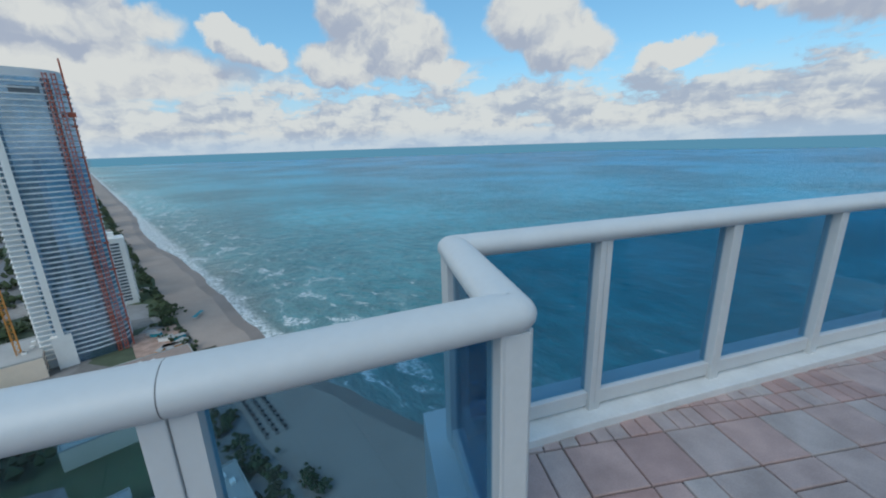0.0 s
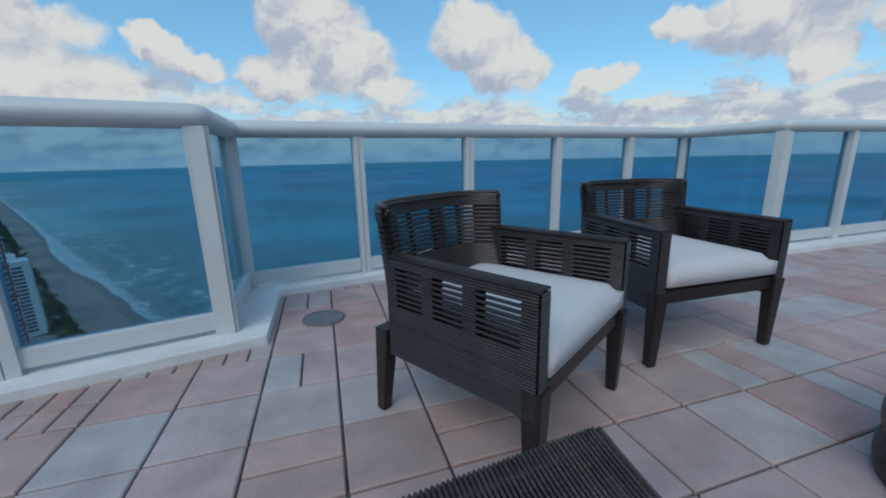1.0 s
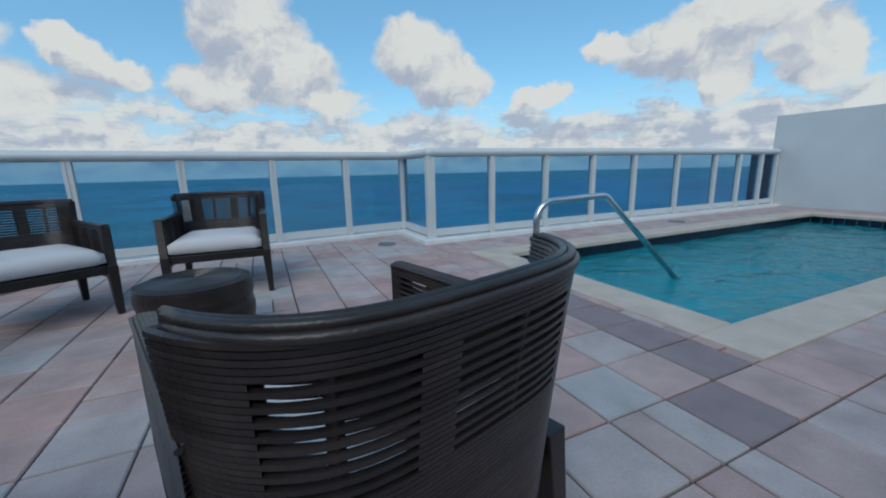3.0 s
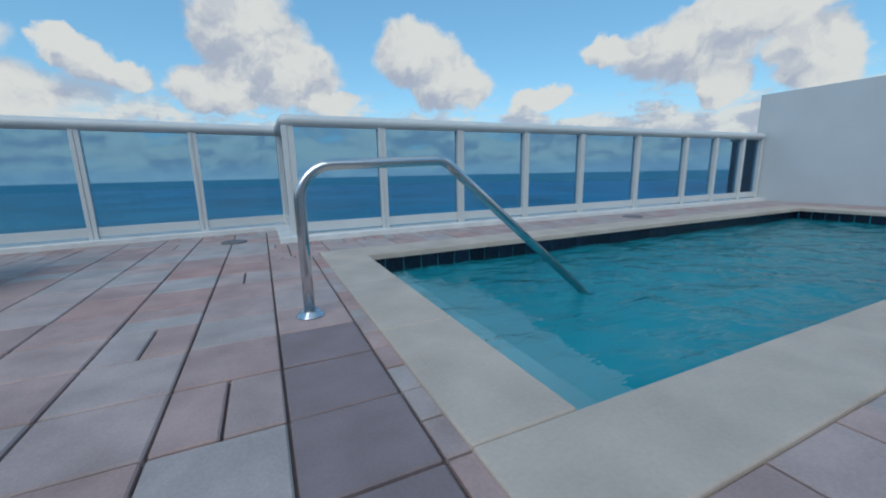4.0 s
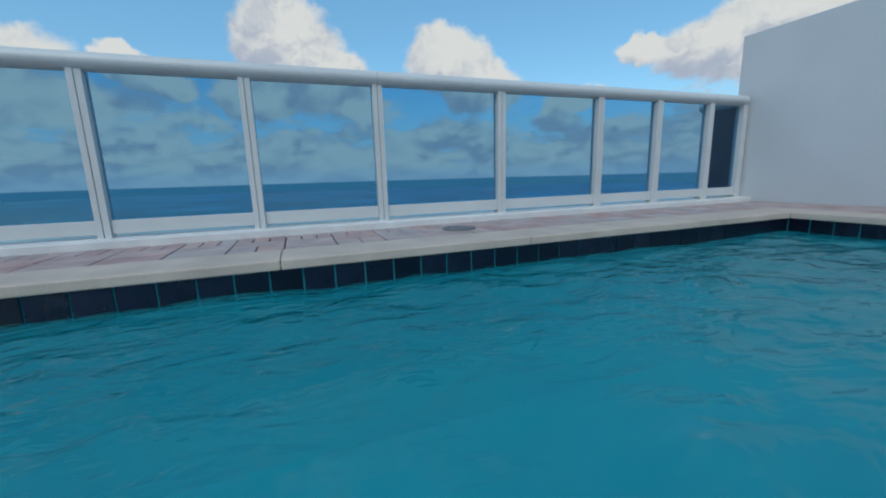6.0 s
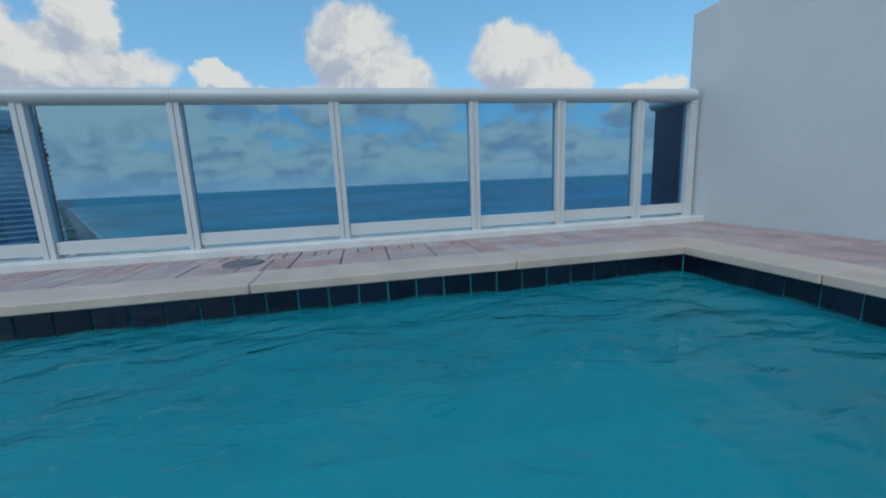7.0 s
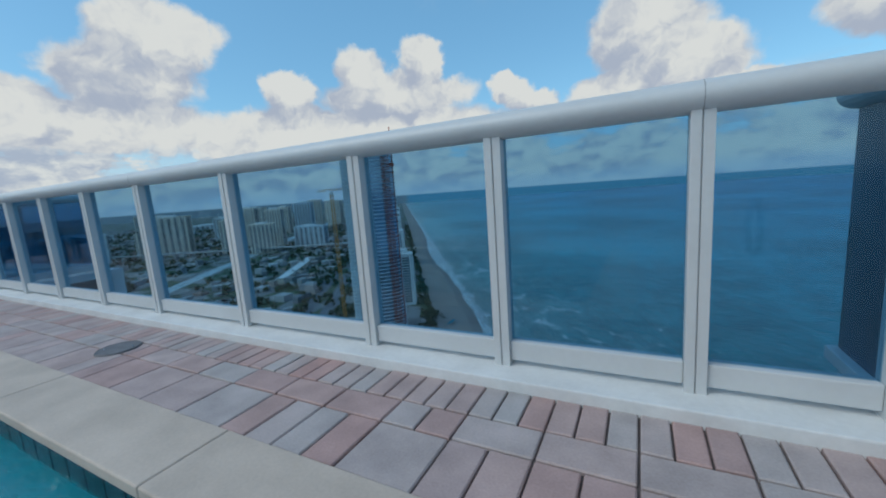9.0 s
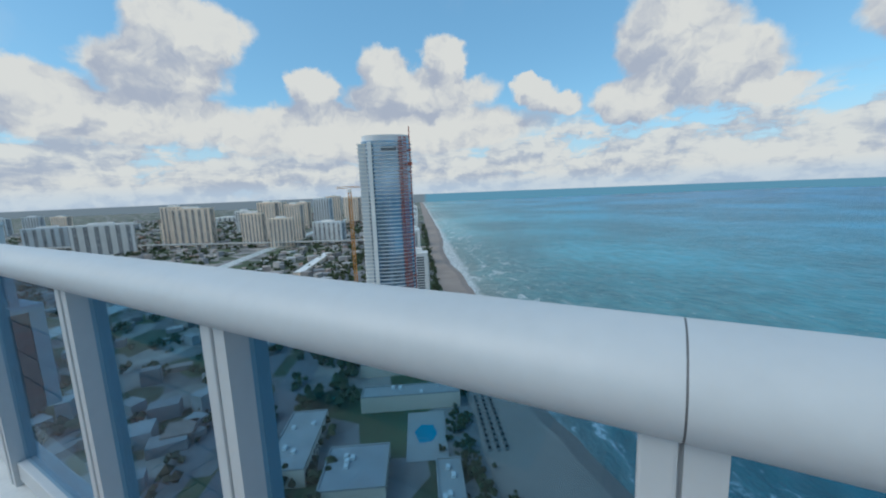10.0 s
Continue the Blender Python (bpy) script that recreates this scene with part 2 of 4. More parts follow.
def add_tube(bm, pts, r, seg=10, caps=True):
    """A tube along a line of points, mitred at the bends; r may be one radius or one for each point."""
    pts = [Vector(p) for p in pts]
    rs = r if isinstance(r, (list, tuple)) else [r] * len(pts)
    rings = []
    side = None
    for i, p in enumerate(pts):
        a = (pts[i] - pts[i - 1]).normalized() if i else (pts[1] - pts[0]).normalized()
        b = (pts[i + 1] - pts[i]).normalized() if i < len(pts) - 1 else a
        t = (a + b).normalized()
        if side is None:
            side = t.orthogonal().normalized() if abs(t.z) > 0.9 else t.cross(Vector((0, 0, 1))).normalized()
        side = (side - t * side.dot(t)).normalized()
        upv = t.cross(side).normalized()
        stretch = 1 / max(0.35, a.dot(t))
        turn = (b - a)
        rings.append([])
        for k in range(seg):
            w = 2 * math.pi * (k + 0.5) / seg
            o = side * math.cos(w) * rs[i] + upv * math.sin(w) * rs[i]
            if turn.length > 1e-4:
                tn = turn.normalized()
                o += tn * o.dot(tn) * (stretch - 1)
            rings[-1].append(bm.verts.new(p + o))
    for a, b in zip(rings, rings[1:]):
        for k in range(seg):
            bm.faces.new((a[k], a[(k + 1) % seg], b[(k + 1) % seg], b[k]))
    if caps:
        bm.faces.new(rings[0][::-1])
        bm.faces.new(rings[-1])


def tube(pts, r, seg=10):
    bm = bmesh.new()
    add_tube(bm, pts, r, seg)
    bmesh.ops.recalc_face_normals(bm, faces=bm.faces[:])
    return bm


def prism(points, z0, z1):
    """An upright solid over a plan outline."""
    bm = bmesh.new()
    lo = [bm.verts.new((x, y, z0)) for x, y in points]
    hi = [bm.verts.new((x, y, z1)) for x, y in points]
    bm.faces.new(lo[::-1])
    bm.faces.new(hi)
    for i in range(len(points)):
        j = (i + 1) % len(points)
        bm.faces.new((lo[i], lo[j], hi[j], hi[i]))
    bmesh.ops.recalc_face_normals(bm, faces=bm.faces[:])
    return bm


def soften(bm, offset, seg=2):
    bmesh.ops.bevel(bm, geom=bm.edges[:], offset=offset, segments=seg, profile=0.6, affect="EDGES", clamp_overlap=True)
    return bm


# ---------- terrace structure ----------
POOL = (0.41, 6.84, -3.375, -1.14)      # x0, x1, y0, y1 of the water's edge
WALL_X = 7.97
BACK_Y = -7.2
slab = tagged(part("terrace_slab", prism([(-9.5, -1.33), (-4.60, -0.25), (-4.60, 0.50), (-2.75, 0.77), (-1.3, 0.945), (0.06, 1.10), (0.06, 0.11), (8.3, 0.11), (8.3, BACK_Y), (7.14, BACK_Y), (7.14, -0.83), (0.10, -0.83), (0.10, -3.675), (7.14, -3.675), (7.14, BACK_Y), (-9.5, BACK_Y)], -1.42, -0.016), M_GROUT),
       "concrete roof terrace slab under the pavers", "floor", kind="structure")
slab.name = "floor"
wall = tagged(part("wall_east", box(WALL_X, WALL_X + 0.3, BACK_Y, 0.11, -0.35, 1.86, 0.008), M_WALL), "plain white stucco parapet wall beside the pool", "wall", kind="structure")
tagged(part("wall_back", box(-9.5, 8.3, BACK_Y - 0.3, BACK_Y, -0.35, 2.7), M_WALL), "plain white penthouse wall behind the terrace", "wall", kind="structure")
tagged(part("wall_west", box(-9.8, -9.5, BACK_Y, -1.3, -0.35, 2.7), M_WALL), "plain white wall closing the terrace", "wall", kind="structure")
tagged(part("building_below", box(-9.4, 8.2, BACK_Y - 12, -0.3, -134.0, -1.43), M_WALL), "white high-rise block carrying the terrace", "building", kind="structure")


def curb(name, pts, label="low white painted curb carrying the railing"):
    return tagged(part(name, soften(prism(pts, -0.05, 0.05), 0.008), M_CURB), label, "curb", kind="structure")


curb("curb_1", [(-9.3, -1.50), (-4.28, -0.45), (-4.28, 0.315), (-3.665, 0.41), (-2.74, 0.527), (-1.80, 0.645), (-0.88, 0.745), (-0.16, 0.835), (-0.16, -0.17), (7.966, -0.17), (7.966, 0.13), (0.09, 0.13), (0.09, 1.26), (-1.3, 1.10), (-2.75, 0.93), (-4.66, 0.69), (-4.66, -0.21), (-9.3, -1.20)])

tagged(part("slab_edge", prism([(-4.66, -0.2), (-4.61, -0.2), (-4.61, 0.51), (-2.75, 0.78), (-1.3, 0.955), (0.065, 1.11), (0.065, 1.26), (-1.3, 1.10), (-2.75, 0.93), (-4.66, 0.69)], -1.4, -0.052), M_CURB), "white painted outer edge of the terrace slab", "slab edge", kind="structure")
RAIL_R, RAIL_Z, UNDER = 0.076, 1.134, 1.078     # the top rail is an oval tube, wider than high
OVAL = 0.74


def flatten(bm):
    for v in bm.verts:
        v.co.z = RAIL_Z + (v.co.z - RAIL_Z) * OVAL
    return bm


def railing(label, pts, cuts=(), heavy=(), group="terrace glass railings"):
    """A run of glass railing with a post at every plan point; cuts: posts at which the top rail has a seam."""
    pts = [Vector((*p, 0)) for p in pts]
    base = thing("glass_railing", label, "railing", Matrix.Translation(pts[0]), group)
    pts = [p - pts[0] for p in pts]
    last = len(pts) - 1
    stops = [0, *cuts, last]
    for a, b in zip(stops, stops[1:]):
        line = [p + Vector((0, 0, RAIL_Z)) for p in pts[a:b + 1]]
        u0, u1 = (line[1] - line[0]).normalized(), (line[-1] - line[-2]).normalized()
        line[0], line[-1] = line[0] + u0 * 0.001, line[-1] - u1 * 0.001
        bm = bmesh.new()
        add_tube(bm, line, RAIL_R, 28, caps=False)
        flatten(bm)
        bmesh.ops.recalc_face_normals(bm, faces=bm.faces[:])
        ob = part("handrail", bm, M_WHITE, base, "oval white tubular top rail")
        for p in ob.data.polygons:
            p.use_smooth = len(p.vertices) == 4
    for c in cuts:
        u = (pts[c + 1] - pts[c]).normalized()
        mid = pts[c] + Vector((0, 0, RAIL_Z))
        part("joint", flatten(tube([mid - u * 0.002, mid + u * 0.002], RAIL_R - 0.0006, 28)), M_JOINT, base, "dark seam in the top rail")
    for i, p in enumerate(pts):
        u = (pts[min(i + 1, last)] - pts[max(i - 1, 0)]).normalized()
        m = Matrix.Translation(p) @ Matrix.Rotation(math.atan2(u.y, u.x), 4, "Z")
        w = 0.052 if i in heavy else 0.037
        bm = box(-w, -0.002, -0.045, 0.045, 0.045, UNDER + 0.012, 0.004, m=m)
        add_box(bm, 0.002, w, -0.041, 0.045, 0.045, UNDER + 0.012, m)
        add_box(bm, -0.004, 0.004, -0.034, 0.04, 0.045, UNDER + 0.012, m)
        part("post", bm, M_WHITE, base)
    for p, q in zip(pts, pts[1:]):
        u = (q - p).normalized()
        n = (q - p).length
        m = Matrix.Translation(p) @ Matrix.Rotation(math.atan2(u.y, u.x), 4, "Z")
        part("bottom_rail", box(0.038, n - 0.038, -0.025, 0.04, 0.075, 0.165, 0.006, m=m), M_WHITE, base)
        part("pane", box(0.030, n - 0.030, 0.006, 0.016, 0.160, UNDER + 0.01, m=m), M_GLASS, base, "blue-grey tinted glass pane")
    return base


B_POSTS = [0, 0.91, 1.83, 2.75, 3.665, 4.745, 5.828, 6.592, 7.352, 7.90]
railing("white tubular railing with tinted glass along the pool", [(x, 0) for x in B_POSTS], (4, 8), (0,))
railing("gently curved white railing with tinted glass round the bay", [(-4.50, 0.425), (-3.665, 0.545), (-2.74, 0.662), (-1.80, 0.78), (-0.88, 0.88), (-0.01, 0.995)], (), (0, 5))
railing("short white railing return with tinted glass", [(-0.01, 0.995), (0, 0)])
railing("short white railing return with tinted glass", [(-4.485, -0.315), (-4.50, 0.425)], (), (0,))
railing("white railing with tinted glass over the city side", [(-9.3, -1.335), (-8.5, -1.158), (-7.7, -0.981), (-6.9, -0.803), (-6.10, -0.67), (-5.29, -0.497), (-4.485, -0.315)], (5,), (5, 6))
screen = thing("side_screen", "glazed side screen coloured as if shaded behind, with a white top rail outside the railing", "screen", pose(7.93, 0, 0))
# solid panel painted with the shade that lies behind the glass
part("shaded_pane", box(-0.012, 0.012, 0.05, 0.47, 0.10, UNDER), M_SHADED_SCREEN, screen)
part("top_rail", flatten(tube([(0, 0.03, RAIL_Z), (0, 0.49, RAIL_Z)], RAIL_R, 20)), M_WHITE, screen)
part("foot", box(-0.05, 0.02, 0.05, 0.49, 0.045, 0.10, 0.005), M_CURB, screen)
for x, y in ((0, 0), (-0.01, 0.995), (-4.485, -0.315), (-4.50, 0.425)):
    bm = bmesh.new()
    bmesh.ops.create_uvsphere(bm, u_segments=20, v_segments=12, radius=RAIL_R, matrix=Matrix.Translation((x, y, RAIL_Z)))
    elbow = part("rail_elbow", flatten(bm), M_WHITE, smooth=True)
    tagged(elbow, "rounded white corner of the top rail", "rail elbow", "rail elbows")


# ---------- pool ----------
def build_pool():
    x0, x1, y0, y1 = POOL
    pool = thing("swimming_pool", "small rectangular rooftop pool with depth-tinted plaster and navy waterline tiles", "pool")
    d = -1.10
    part("pool_floor", box(x0 - 0.1, x1 + 0.1, y0 - 0.1, y1 + 0.1, d - 0.1, d), M_DEPTH_PLASTER, pool)
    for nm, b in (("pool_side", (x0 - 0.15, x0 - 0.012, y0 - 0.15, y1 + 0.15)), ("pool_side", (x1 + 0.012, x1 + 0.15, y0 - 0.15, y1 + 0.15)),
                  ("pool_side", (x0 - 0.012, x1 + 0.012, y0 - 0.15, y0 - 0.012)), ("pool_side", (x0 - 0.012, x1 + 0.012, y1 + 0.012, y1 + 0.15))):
        part(nm, box(*b, d, -0.03), M_DEPTH_PLASTER, pool)
    # steps keep the untinted plaster; floor and sides carry the painted depth shade
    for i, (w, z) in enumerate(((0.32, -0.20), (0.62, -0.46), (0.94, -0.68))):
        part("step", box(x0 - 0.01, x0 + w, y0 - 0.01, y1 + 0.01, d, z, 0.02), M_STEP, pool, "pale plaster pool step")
    # waterline tiles
    t = 0.152
    for vert, fixed, lo, hi, sgn in ((False, y1, x0, x1, 1), (False, y0, x0, x1, -1), (True, x0, y0, y1, -1), (True, x1, y0, y1, 1)):
        n = round((hi - lo) / t)
        step = (hi - lo) / n
        me = None
        for i in range(n):
            c = lo + (i + 0.5) * step
            if me is None:
                h = step / 2 - 0.004
                bm = box(-h, h, -0.006, 0.006, -0.150, 0.0, 0.002, seg=1)
                ob = part("pool_tile", bm, M_TILE, pool)
                me = ob.data
            else:
                ob = new("pool_tile", me)
                ob.parent = pool
            yy = fixed + 0.005 * sgn
            ob.matrix_basis = pose(yy, c, -0.022, 0, 0, 90) if vert else pose(c, yy, -0.022)
    # stones of the coping, rounded towards the water, with fine joints
    def coping(bx, nx, ny):
        a0, a1, b0, b1 = bx
        for i in range(nx):
            for j in range(ny):
                xa, xb = a0 + (a1 - a0) * i / nx, a0 + (a1 - a0) * (i + 1) / nx
                ya, yb = b0 + (b1 - b0) * j / ny, b0 + (b1 - b0) * (j + 1) / ny
                part("coping_stone", box(xa + 0.0015, xb - 0.0015, ya + 0.0015, yb - 0.0015, -0.04, 0.012, 0.010, seg=3), M_COPING, pool)
    coping((x0 - 0.31, x1 + 0.30, y1 - 0.012, y1 + 0.31), 5, 1)
    coping((x0 - 0.31, x1 + 0.30, y0 - 0.30, y0 + 0.012), 5, 1)
    coping((x0 - 0.31, x0 + 0.012, y0 + 0.012, y1 - 0.012), 1, 3)
    coping((x1 - 0.012, x1 + 0.30, y0 + 0.012, y1 - 0.012), 1, 3)


M_WATER = bpy.data.materials.new("pool_water_surface")


def water_material(mt):
    mt.use_nodes = True
    nt = mt.node_tree
    N, L = nt.nodes.new, nt.links.new
    nt.nodes.clear()
    tr, gl, df, fr = N("ShaderNodeBsdfTransparent"), N("ShaderNodeBsdfGlossy"), N("ShaderNodeBsdfDiffuse"), N("ShaderNodeFresnel")
    rf, clear = N("ShaderNodeBsdfRefraction"), N("ShaderNodeMixShader")
    rf.inputs["Color"].default_value, rf.inputs["Roughness"].default_value, rf.inputs["IOR"].default_value = (0.80, 0.965, 0.985, 1), 0.05, 1.22
    clear.inputs[0].default_value = 0.65
    body, mx, out = N("ShaderNodeMixShader"), N("ShaderNodeMixShader"), N("ShaderNodeOutputMaterial")
    tr.inputs[0].default_value = (0.80, 0.965, 0.985, 1)
    df.inputs[0].default_value = (0.032, 0.345, 0.415, 1)
    body.inputs[0].default_value = 0.30
    gl.inputs["Roughness"].default_value = 0.03
    fr.inputs[0].default_value = 1.33
    geo = N("ShaderNodeNewGeometry")
    n1, n2 = N("ShaderNodeTexNoise"), N("ShaderNodeTexNoise")
    mp = N("ShaderNodeMapping")
    mp.inputs["Scale"].default_value = (0.9, 1.8, 1)
    L(geo.outputs["Position"], mp.inputs[0])
    for n, s, dt in ((n1, 2.2, 3), (n2, 7.0, 2)):
        n.inputs["Scale"].default_value, n.inputs["Detail"].default_value, n.inputs["Distortion"].default_value = s, dt, 0.8
        L(mp.outputs[0], n.inputs["Vector"])
    ad = N("ShaderNodeMath")
    ad.operation = "MULTIPLY_ADD"
    L(n2.outputs["Fac"], ad.inputs[0])
    ad.inputs[1].default_value = 0.35
    L(n1.outputs["Fac"], ad.inputs[2])
    bp = N("ShaderNodeBump")
    bp.inputs["Strength"].default_value, bp.inputs["Distance"].default_value = 0.62, 0.07
    L(ad.outputs[0], bp.inputs["Height"])
    for n in (gl, fr, df, rf):
        L(bp.outputs[0], n.inputs["Normal"])
    L(tr.outputs[0], clear.inputs[1])
    L(rf.outputs[0], clear.inputs[2])
    L(clear.outputs[0], body.inputs[1])
    L(df.outputs[0], body.inputs[2])
    L(fr.outputs[0], mx.inputs[0])
    L(body.outputs[0], mx.inputs[1])
    L(gl.outputs[0], mx.inputs[2])
    L(mx.outputs[0], out.inputs[0])


water_material(M_WATER)
build_pool()


def build_water():
    """The pool's water, with small real waves."""
    x0, x1, y0, y1 = POOL
    bm = bmesh.new()
    nx, ny = 220, 74
    grid = []
    for j in range(ny + 1):
        row = []
        for i in range(nx + 1):
            x, y = x0 + (x1 - x0) * i / nx, y0 + (y1 - y0) * j / ny
            z = -0.145 + 0.017 * noise.noise((x * 2.1, y * 3.0, 0)) + 0.011 * noise.noise((x * 5, y * 6.5, 4)) + 0.004 * noise.noise((x * 11, y * 13, 9))
            row.append(bm.verts.new((x, y, z)))
        grid.append(row)
    for j in range(ny):
        for i in range(nx):
            bm.faces.new((grid[j][i], grid[j][i + 1], grid[j + 1][i + 1], grid[j + 1][i]))
    ob = part("water", bm, M_WATER, smooth=True)
    tagged(ob, "rippled turquoise pool water", "water", kind="structure")


build_water()


def build_grab_rail():
    g = thing("pool_grab_rail", "bent stainless steel grab rail at the pool steps", "pool rail", pose(-0.13, -2.285, 0))
    pts = [(0, 0, 0.0), (0, 0, 0.39)]
    def bend(c, r, a0, a1):
        for i in range(7):
            w = radians(a0 + (a1 - a0) * i / 6)
            pts.append((c[0] + r * math.cos(w), 0, c[1] + r * math.sin(w)))
    bend((0.15, 0.518), 0.15, 180, 94)
    bend((0.65, 0.582), 0.10, 92, 50)
    pts.append((1.72, 0, -0.20))
    part("bent_pipe", tube(pts, 0.024, 14), M_STEEL, g, smooth=True)
    bm = bmesh.new()
    bmesh.ops.create_cone(bm, cap_ends=True, segments=28, radius1=0.062, radius2=0.040, depth=0.022, matrix=Matrix.Translation((0, 0, 0.016)))
    part("base_flange", bm, M_STEEL, g, "round polished steel flange")


build_grab_rail()


# ---------- chairs ----------
def wicker_rows(path, z0, z1, pitch, r, windows, lean, seg_len=0.05):
    """Horizontal strands along a plan path (list of x, y), leaning outward with height; every other strand stops short of the windows.
    windows: list of (s0, s1, za, zb) in fractions of the path."""
    bm = bmesh.new()
    n = int((z1 - z0) / pitch)
    for i in range(n + 1):
        z = z0 + i * pitch
        line = [lean(x, y, z) for x, y in path]
        m = len(line) - 1
        if i % 2 == 0 or not windows:
            runs = [(0, m)]
        else:
            runs, s = [], 0.0
            for a, b, za, zb in windows:
                if za < z < zb:
                    runs.append((round(s * m), round(a * m)))
                    s = b
            runs.append((round(s * m), m))
        for a, b in runs:
            if b > a:
                add_tube(bm, line[a:b + 1], r, 5, caps=False)
    return bm


def build_chair(at, label):
    c = thing("armchair", label, "armchair", at, "armchairs round the drum table")
    W, F, B, BA = 0.332, 0.335, -0.27, -0.20

    def half(y):
        """Half the chair's width at depth y: it narrows towards the back."""
        return W - 0.022 * (F - y) / (F - B)
    for sx in (-1, 1):
        for y, ly in ((F, 0.0), (B + 0.015, -0.035)):
            bm = bmesh.new()
            top, bot = 0.030, 0.019
            vs = []
            for z, h, off in ((0.0, bot, 1.0), (0.34, top, 0.0)):
                for dx, dy in ((-1, -1), (1, -1), (1, 1), (-1, 1)):
                    vs.append(bm.verts.new((sx * (half(y) + 0.006 * off) + dx * h, y + ly * off + dy * h, z)))
            for f in ((3, 2, 1, 0), (4, 5, 6, 7), (0, 1, 5, 4), (1, 2, 6, 5), (2, 3, 7, 6), (3, 0, 4, 7)):
                bm.faces.new([vs[k] for k in f])
            part("leg", soften(bm, 0.004), M_FRAME, c)
    a, b = half(F) + 0.015, half(B) + 0.0
    part("seat_frame", soften(prism([(-0.22, B - 0.02), (0.22, B - 0.02), (b, B + 0.10), (a, F + 0.01), (-a, F + 0.01), (-b, B + 0.10)], 0.285, 0.345), 0.008), M_FRAME, c)
    # cushion with a softly crowned top
    bm = bmesh.new()
    bmesh.ops.create_grid(bm, x_segments=14, y_segments=14, size=1.0)
    ret = bmesh.ops.extrude_face_region(bm, geom=bm.faces[:])
    up = {g for g in ret["geom"] if isinstance(g, bmesh.types.BMVert)}
    for v in bm.verts:
        x, y = v.co.x, v.co.y
        e = max(abs(x), abs(y))
        drop = 0.030 * max(0.0, (e - 0.82) / 0.18) ** 2
        py = 0.035 + y * 0.312
        sag = 0.004 * noise.noise((x * 2.1, y * 2.1, 5.0))
        v.co = Vector((x * (half(py) - 0.028) * (1 - 0.30 * max(0.0, -y - 0.55)), py + 0.012, (0.455 + sag + 0.018 * (1 - x * x) * (1 - y * y) - drop) if v in up else 0.346 + drop * 0.6))
    bmesh.ops.recalc_face_normals(bm, faces=bm.faces[:])
    cushion = part("cushion", bm, M_CUSHION, c, "plump white fabric seat cushion", smooth=True)
    a, b = W - 0.034, 0.349
    part("piping", tube([(-a, b, 0.402), (a, b, 0.402)], 0.0035, 6), M_CUSHION, cushion)
    # arms: two faces of strands with three windows, bars between, and a wrapped top rail
    for sx in (-1, 1):
        ys = [F + 0.012 - (F - BA + 0.02) * k / 24 for k in range(25)]

        def x_of(y):
            return sx * (half(y) + 0.004)
        wins = [(0.10, 0.35, 0.445, 0.586), (0.41, 0.64, 0.445, 0.586), (0.70, 0.93, 0.445, 0.586)]
        for dx, low, thick in ((-0.021 * sx, 0.262, 0.0050), (0.021 * sx, 0.262, 0.0053)):
            bm = wicker_rows([(x_of(y) + dx, y) for y in ys], low, 0.600, 0.0088, thick, wins, lambda px, py, z: (px, py, z))
            part("arm_wicker", bm, M_WICKER, c, kind="stuff")
        for y in (F - 0.0, F - 0.20, F - 0.365, BA + 0.01):
            x = x_of(y)
            part("arm_bar", box(x - 0.016, x + 0.016, y - 0.017, y + 0.017, 0.30, 0.60, 0.003), M_FRAME, c)
        x = x_of(F)
        bm = wicker_rows([(x + t, F + 0.016) for t in (-0.024, -0.008, 0.008, 0.024)], 0.262, 0.60, 0.0088, 0.0046, [], lambda px, py, z: (px, py, z))
        part("arm_front_wrap", bm, M_WICKER, c, kind="stuff")
        bm = bmesh.new()
        for k in range(7):
            t = -0.024 + 0.008 * k
            lift = 0.008 * (1 - (t / 0.03) ** 2)
            add_tube(bm, [(x_of(F) + t, F + 0.016, 0.603 + lift), (x_of(BA) + t, BA - 0.02, 0.607 + lift)], 0.0052, 6)
        add_tube(bm, [(x_of(F), F + 0.010, 0.592), (x_of(BA), BA - 0.02, 0.596)], 0.022, 4)
        part("arm_rail", bm, M_WICKER, c, "wicker-wrapped arm rail", kind="stuff")
    # curved back: bowed in plan, flaring outward towards the top
    arc = []
    for k in range(49):
        s = -1 + 2 * k / 48
        e = abs(s)
        arc.append((s * 0.354 * (1 - 0.03 * e ** 8), -0.322 + 0.150 * max(0.0, (e - 0.05) / 0.95) ** 4.2))

    def lean(x, y, z):
        t = max(0.0, (z - 0.27) / 0.5)
        return (x * (0.93 + 0.085 * t), y - (0.045 * t + 0.02 * t * t) * (1 - 0.35 * (x / 0.31) ** 2), z)
    inner = [(x * 0.90, y + 0.017 - 0.012 * abs(x / 0.346) ** 4) for x, y in arc]
    wins = [(a, b, 0.525, 0.72) for a, b in ((0.055, 0.16), (0.20, 0.38), (0.42, 0.58), (0.62, 0.80), (0.84, 0.945))]
    loop = arc + inner[::-1] + arc[:1]
    part("back_wicker", wicker_rows(loop, 0.262, 0.752, 0.0090, 0.0058, wins, lean), M_WICKER, c, "curved backrest of dark woven strands", kind="stuff")
    for f in (0.03, 0.18, 0.40, 0.60, 0.82, 0.97):
        k = round(f * 48)
        x, y = (arc[k][0] + inner[k][0]) / 2, (arc[k][1] + inner[k][1]) / 2
        bm = bmesh.new()
        add_tube(bm, [lean(x, y, 0.29 + 0.46 * i / 6) for i in range(7)], 0.0115, 6)
        part("back_bar", bm, M_FRAME, c)
    bm = bmesh.new()
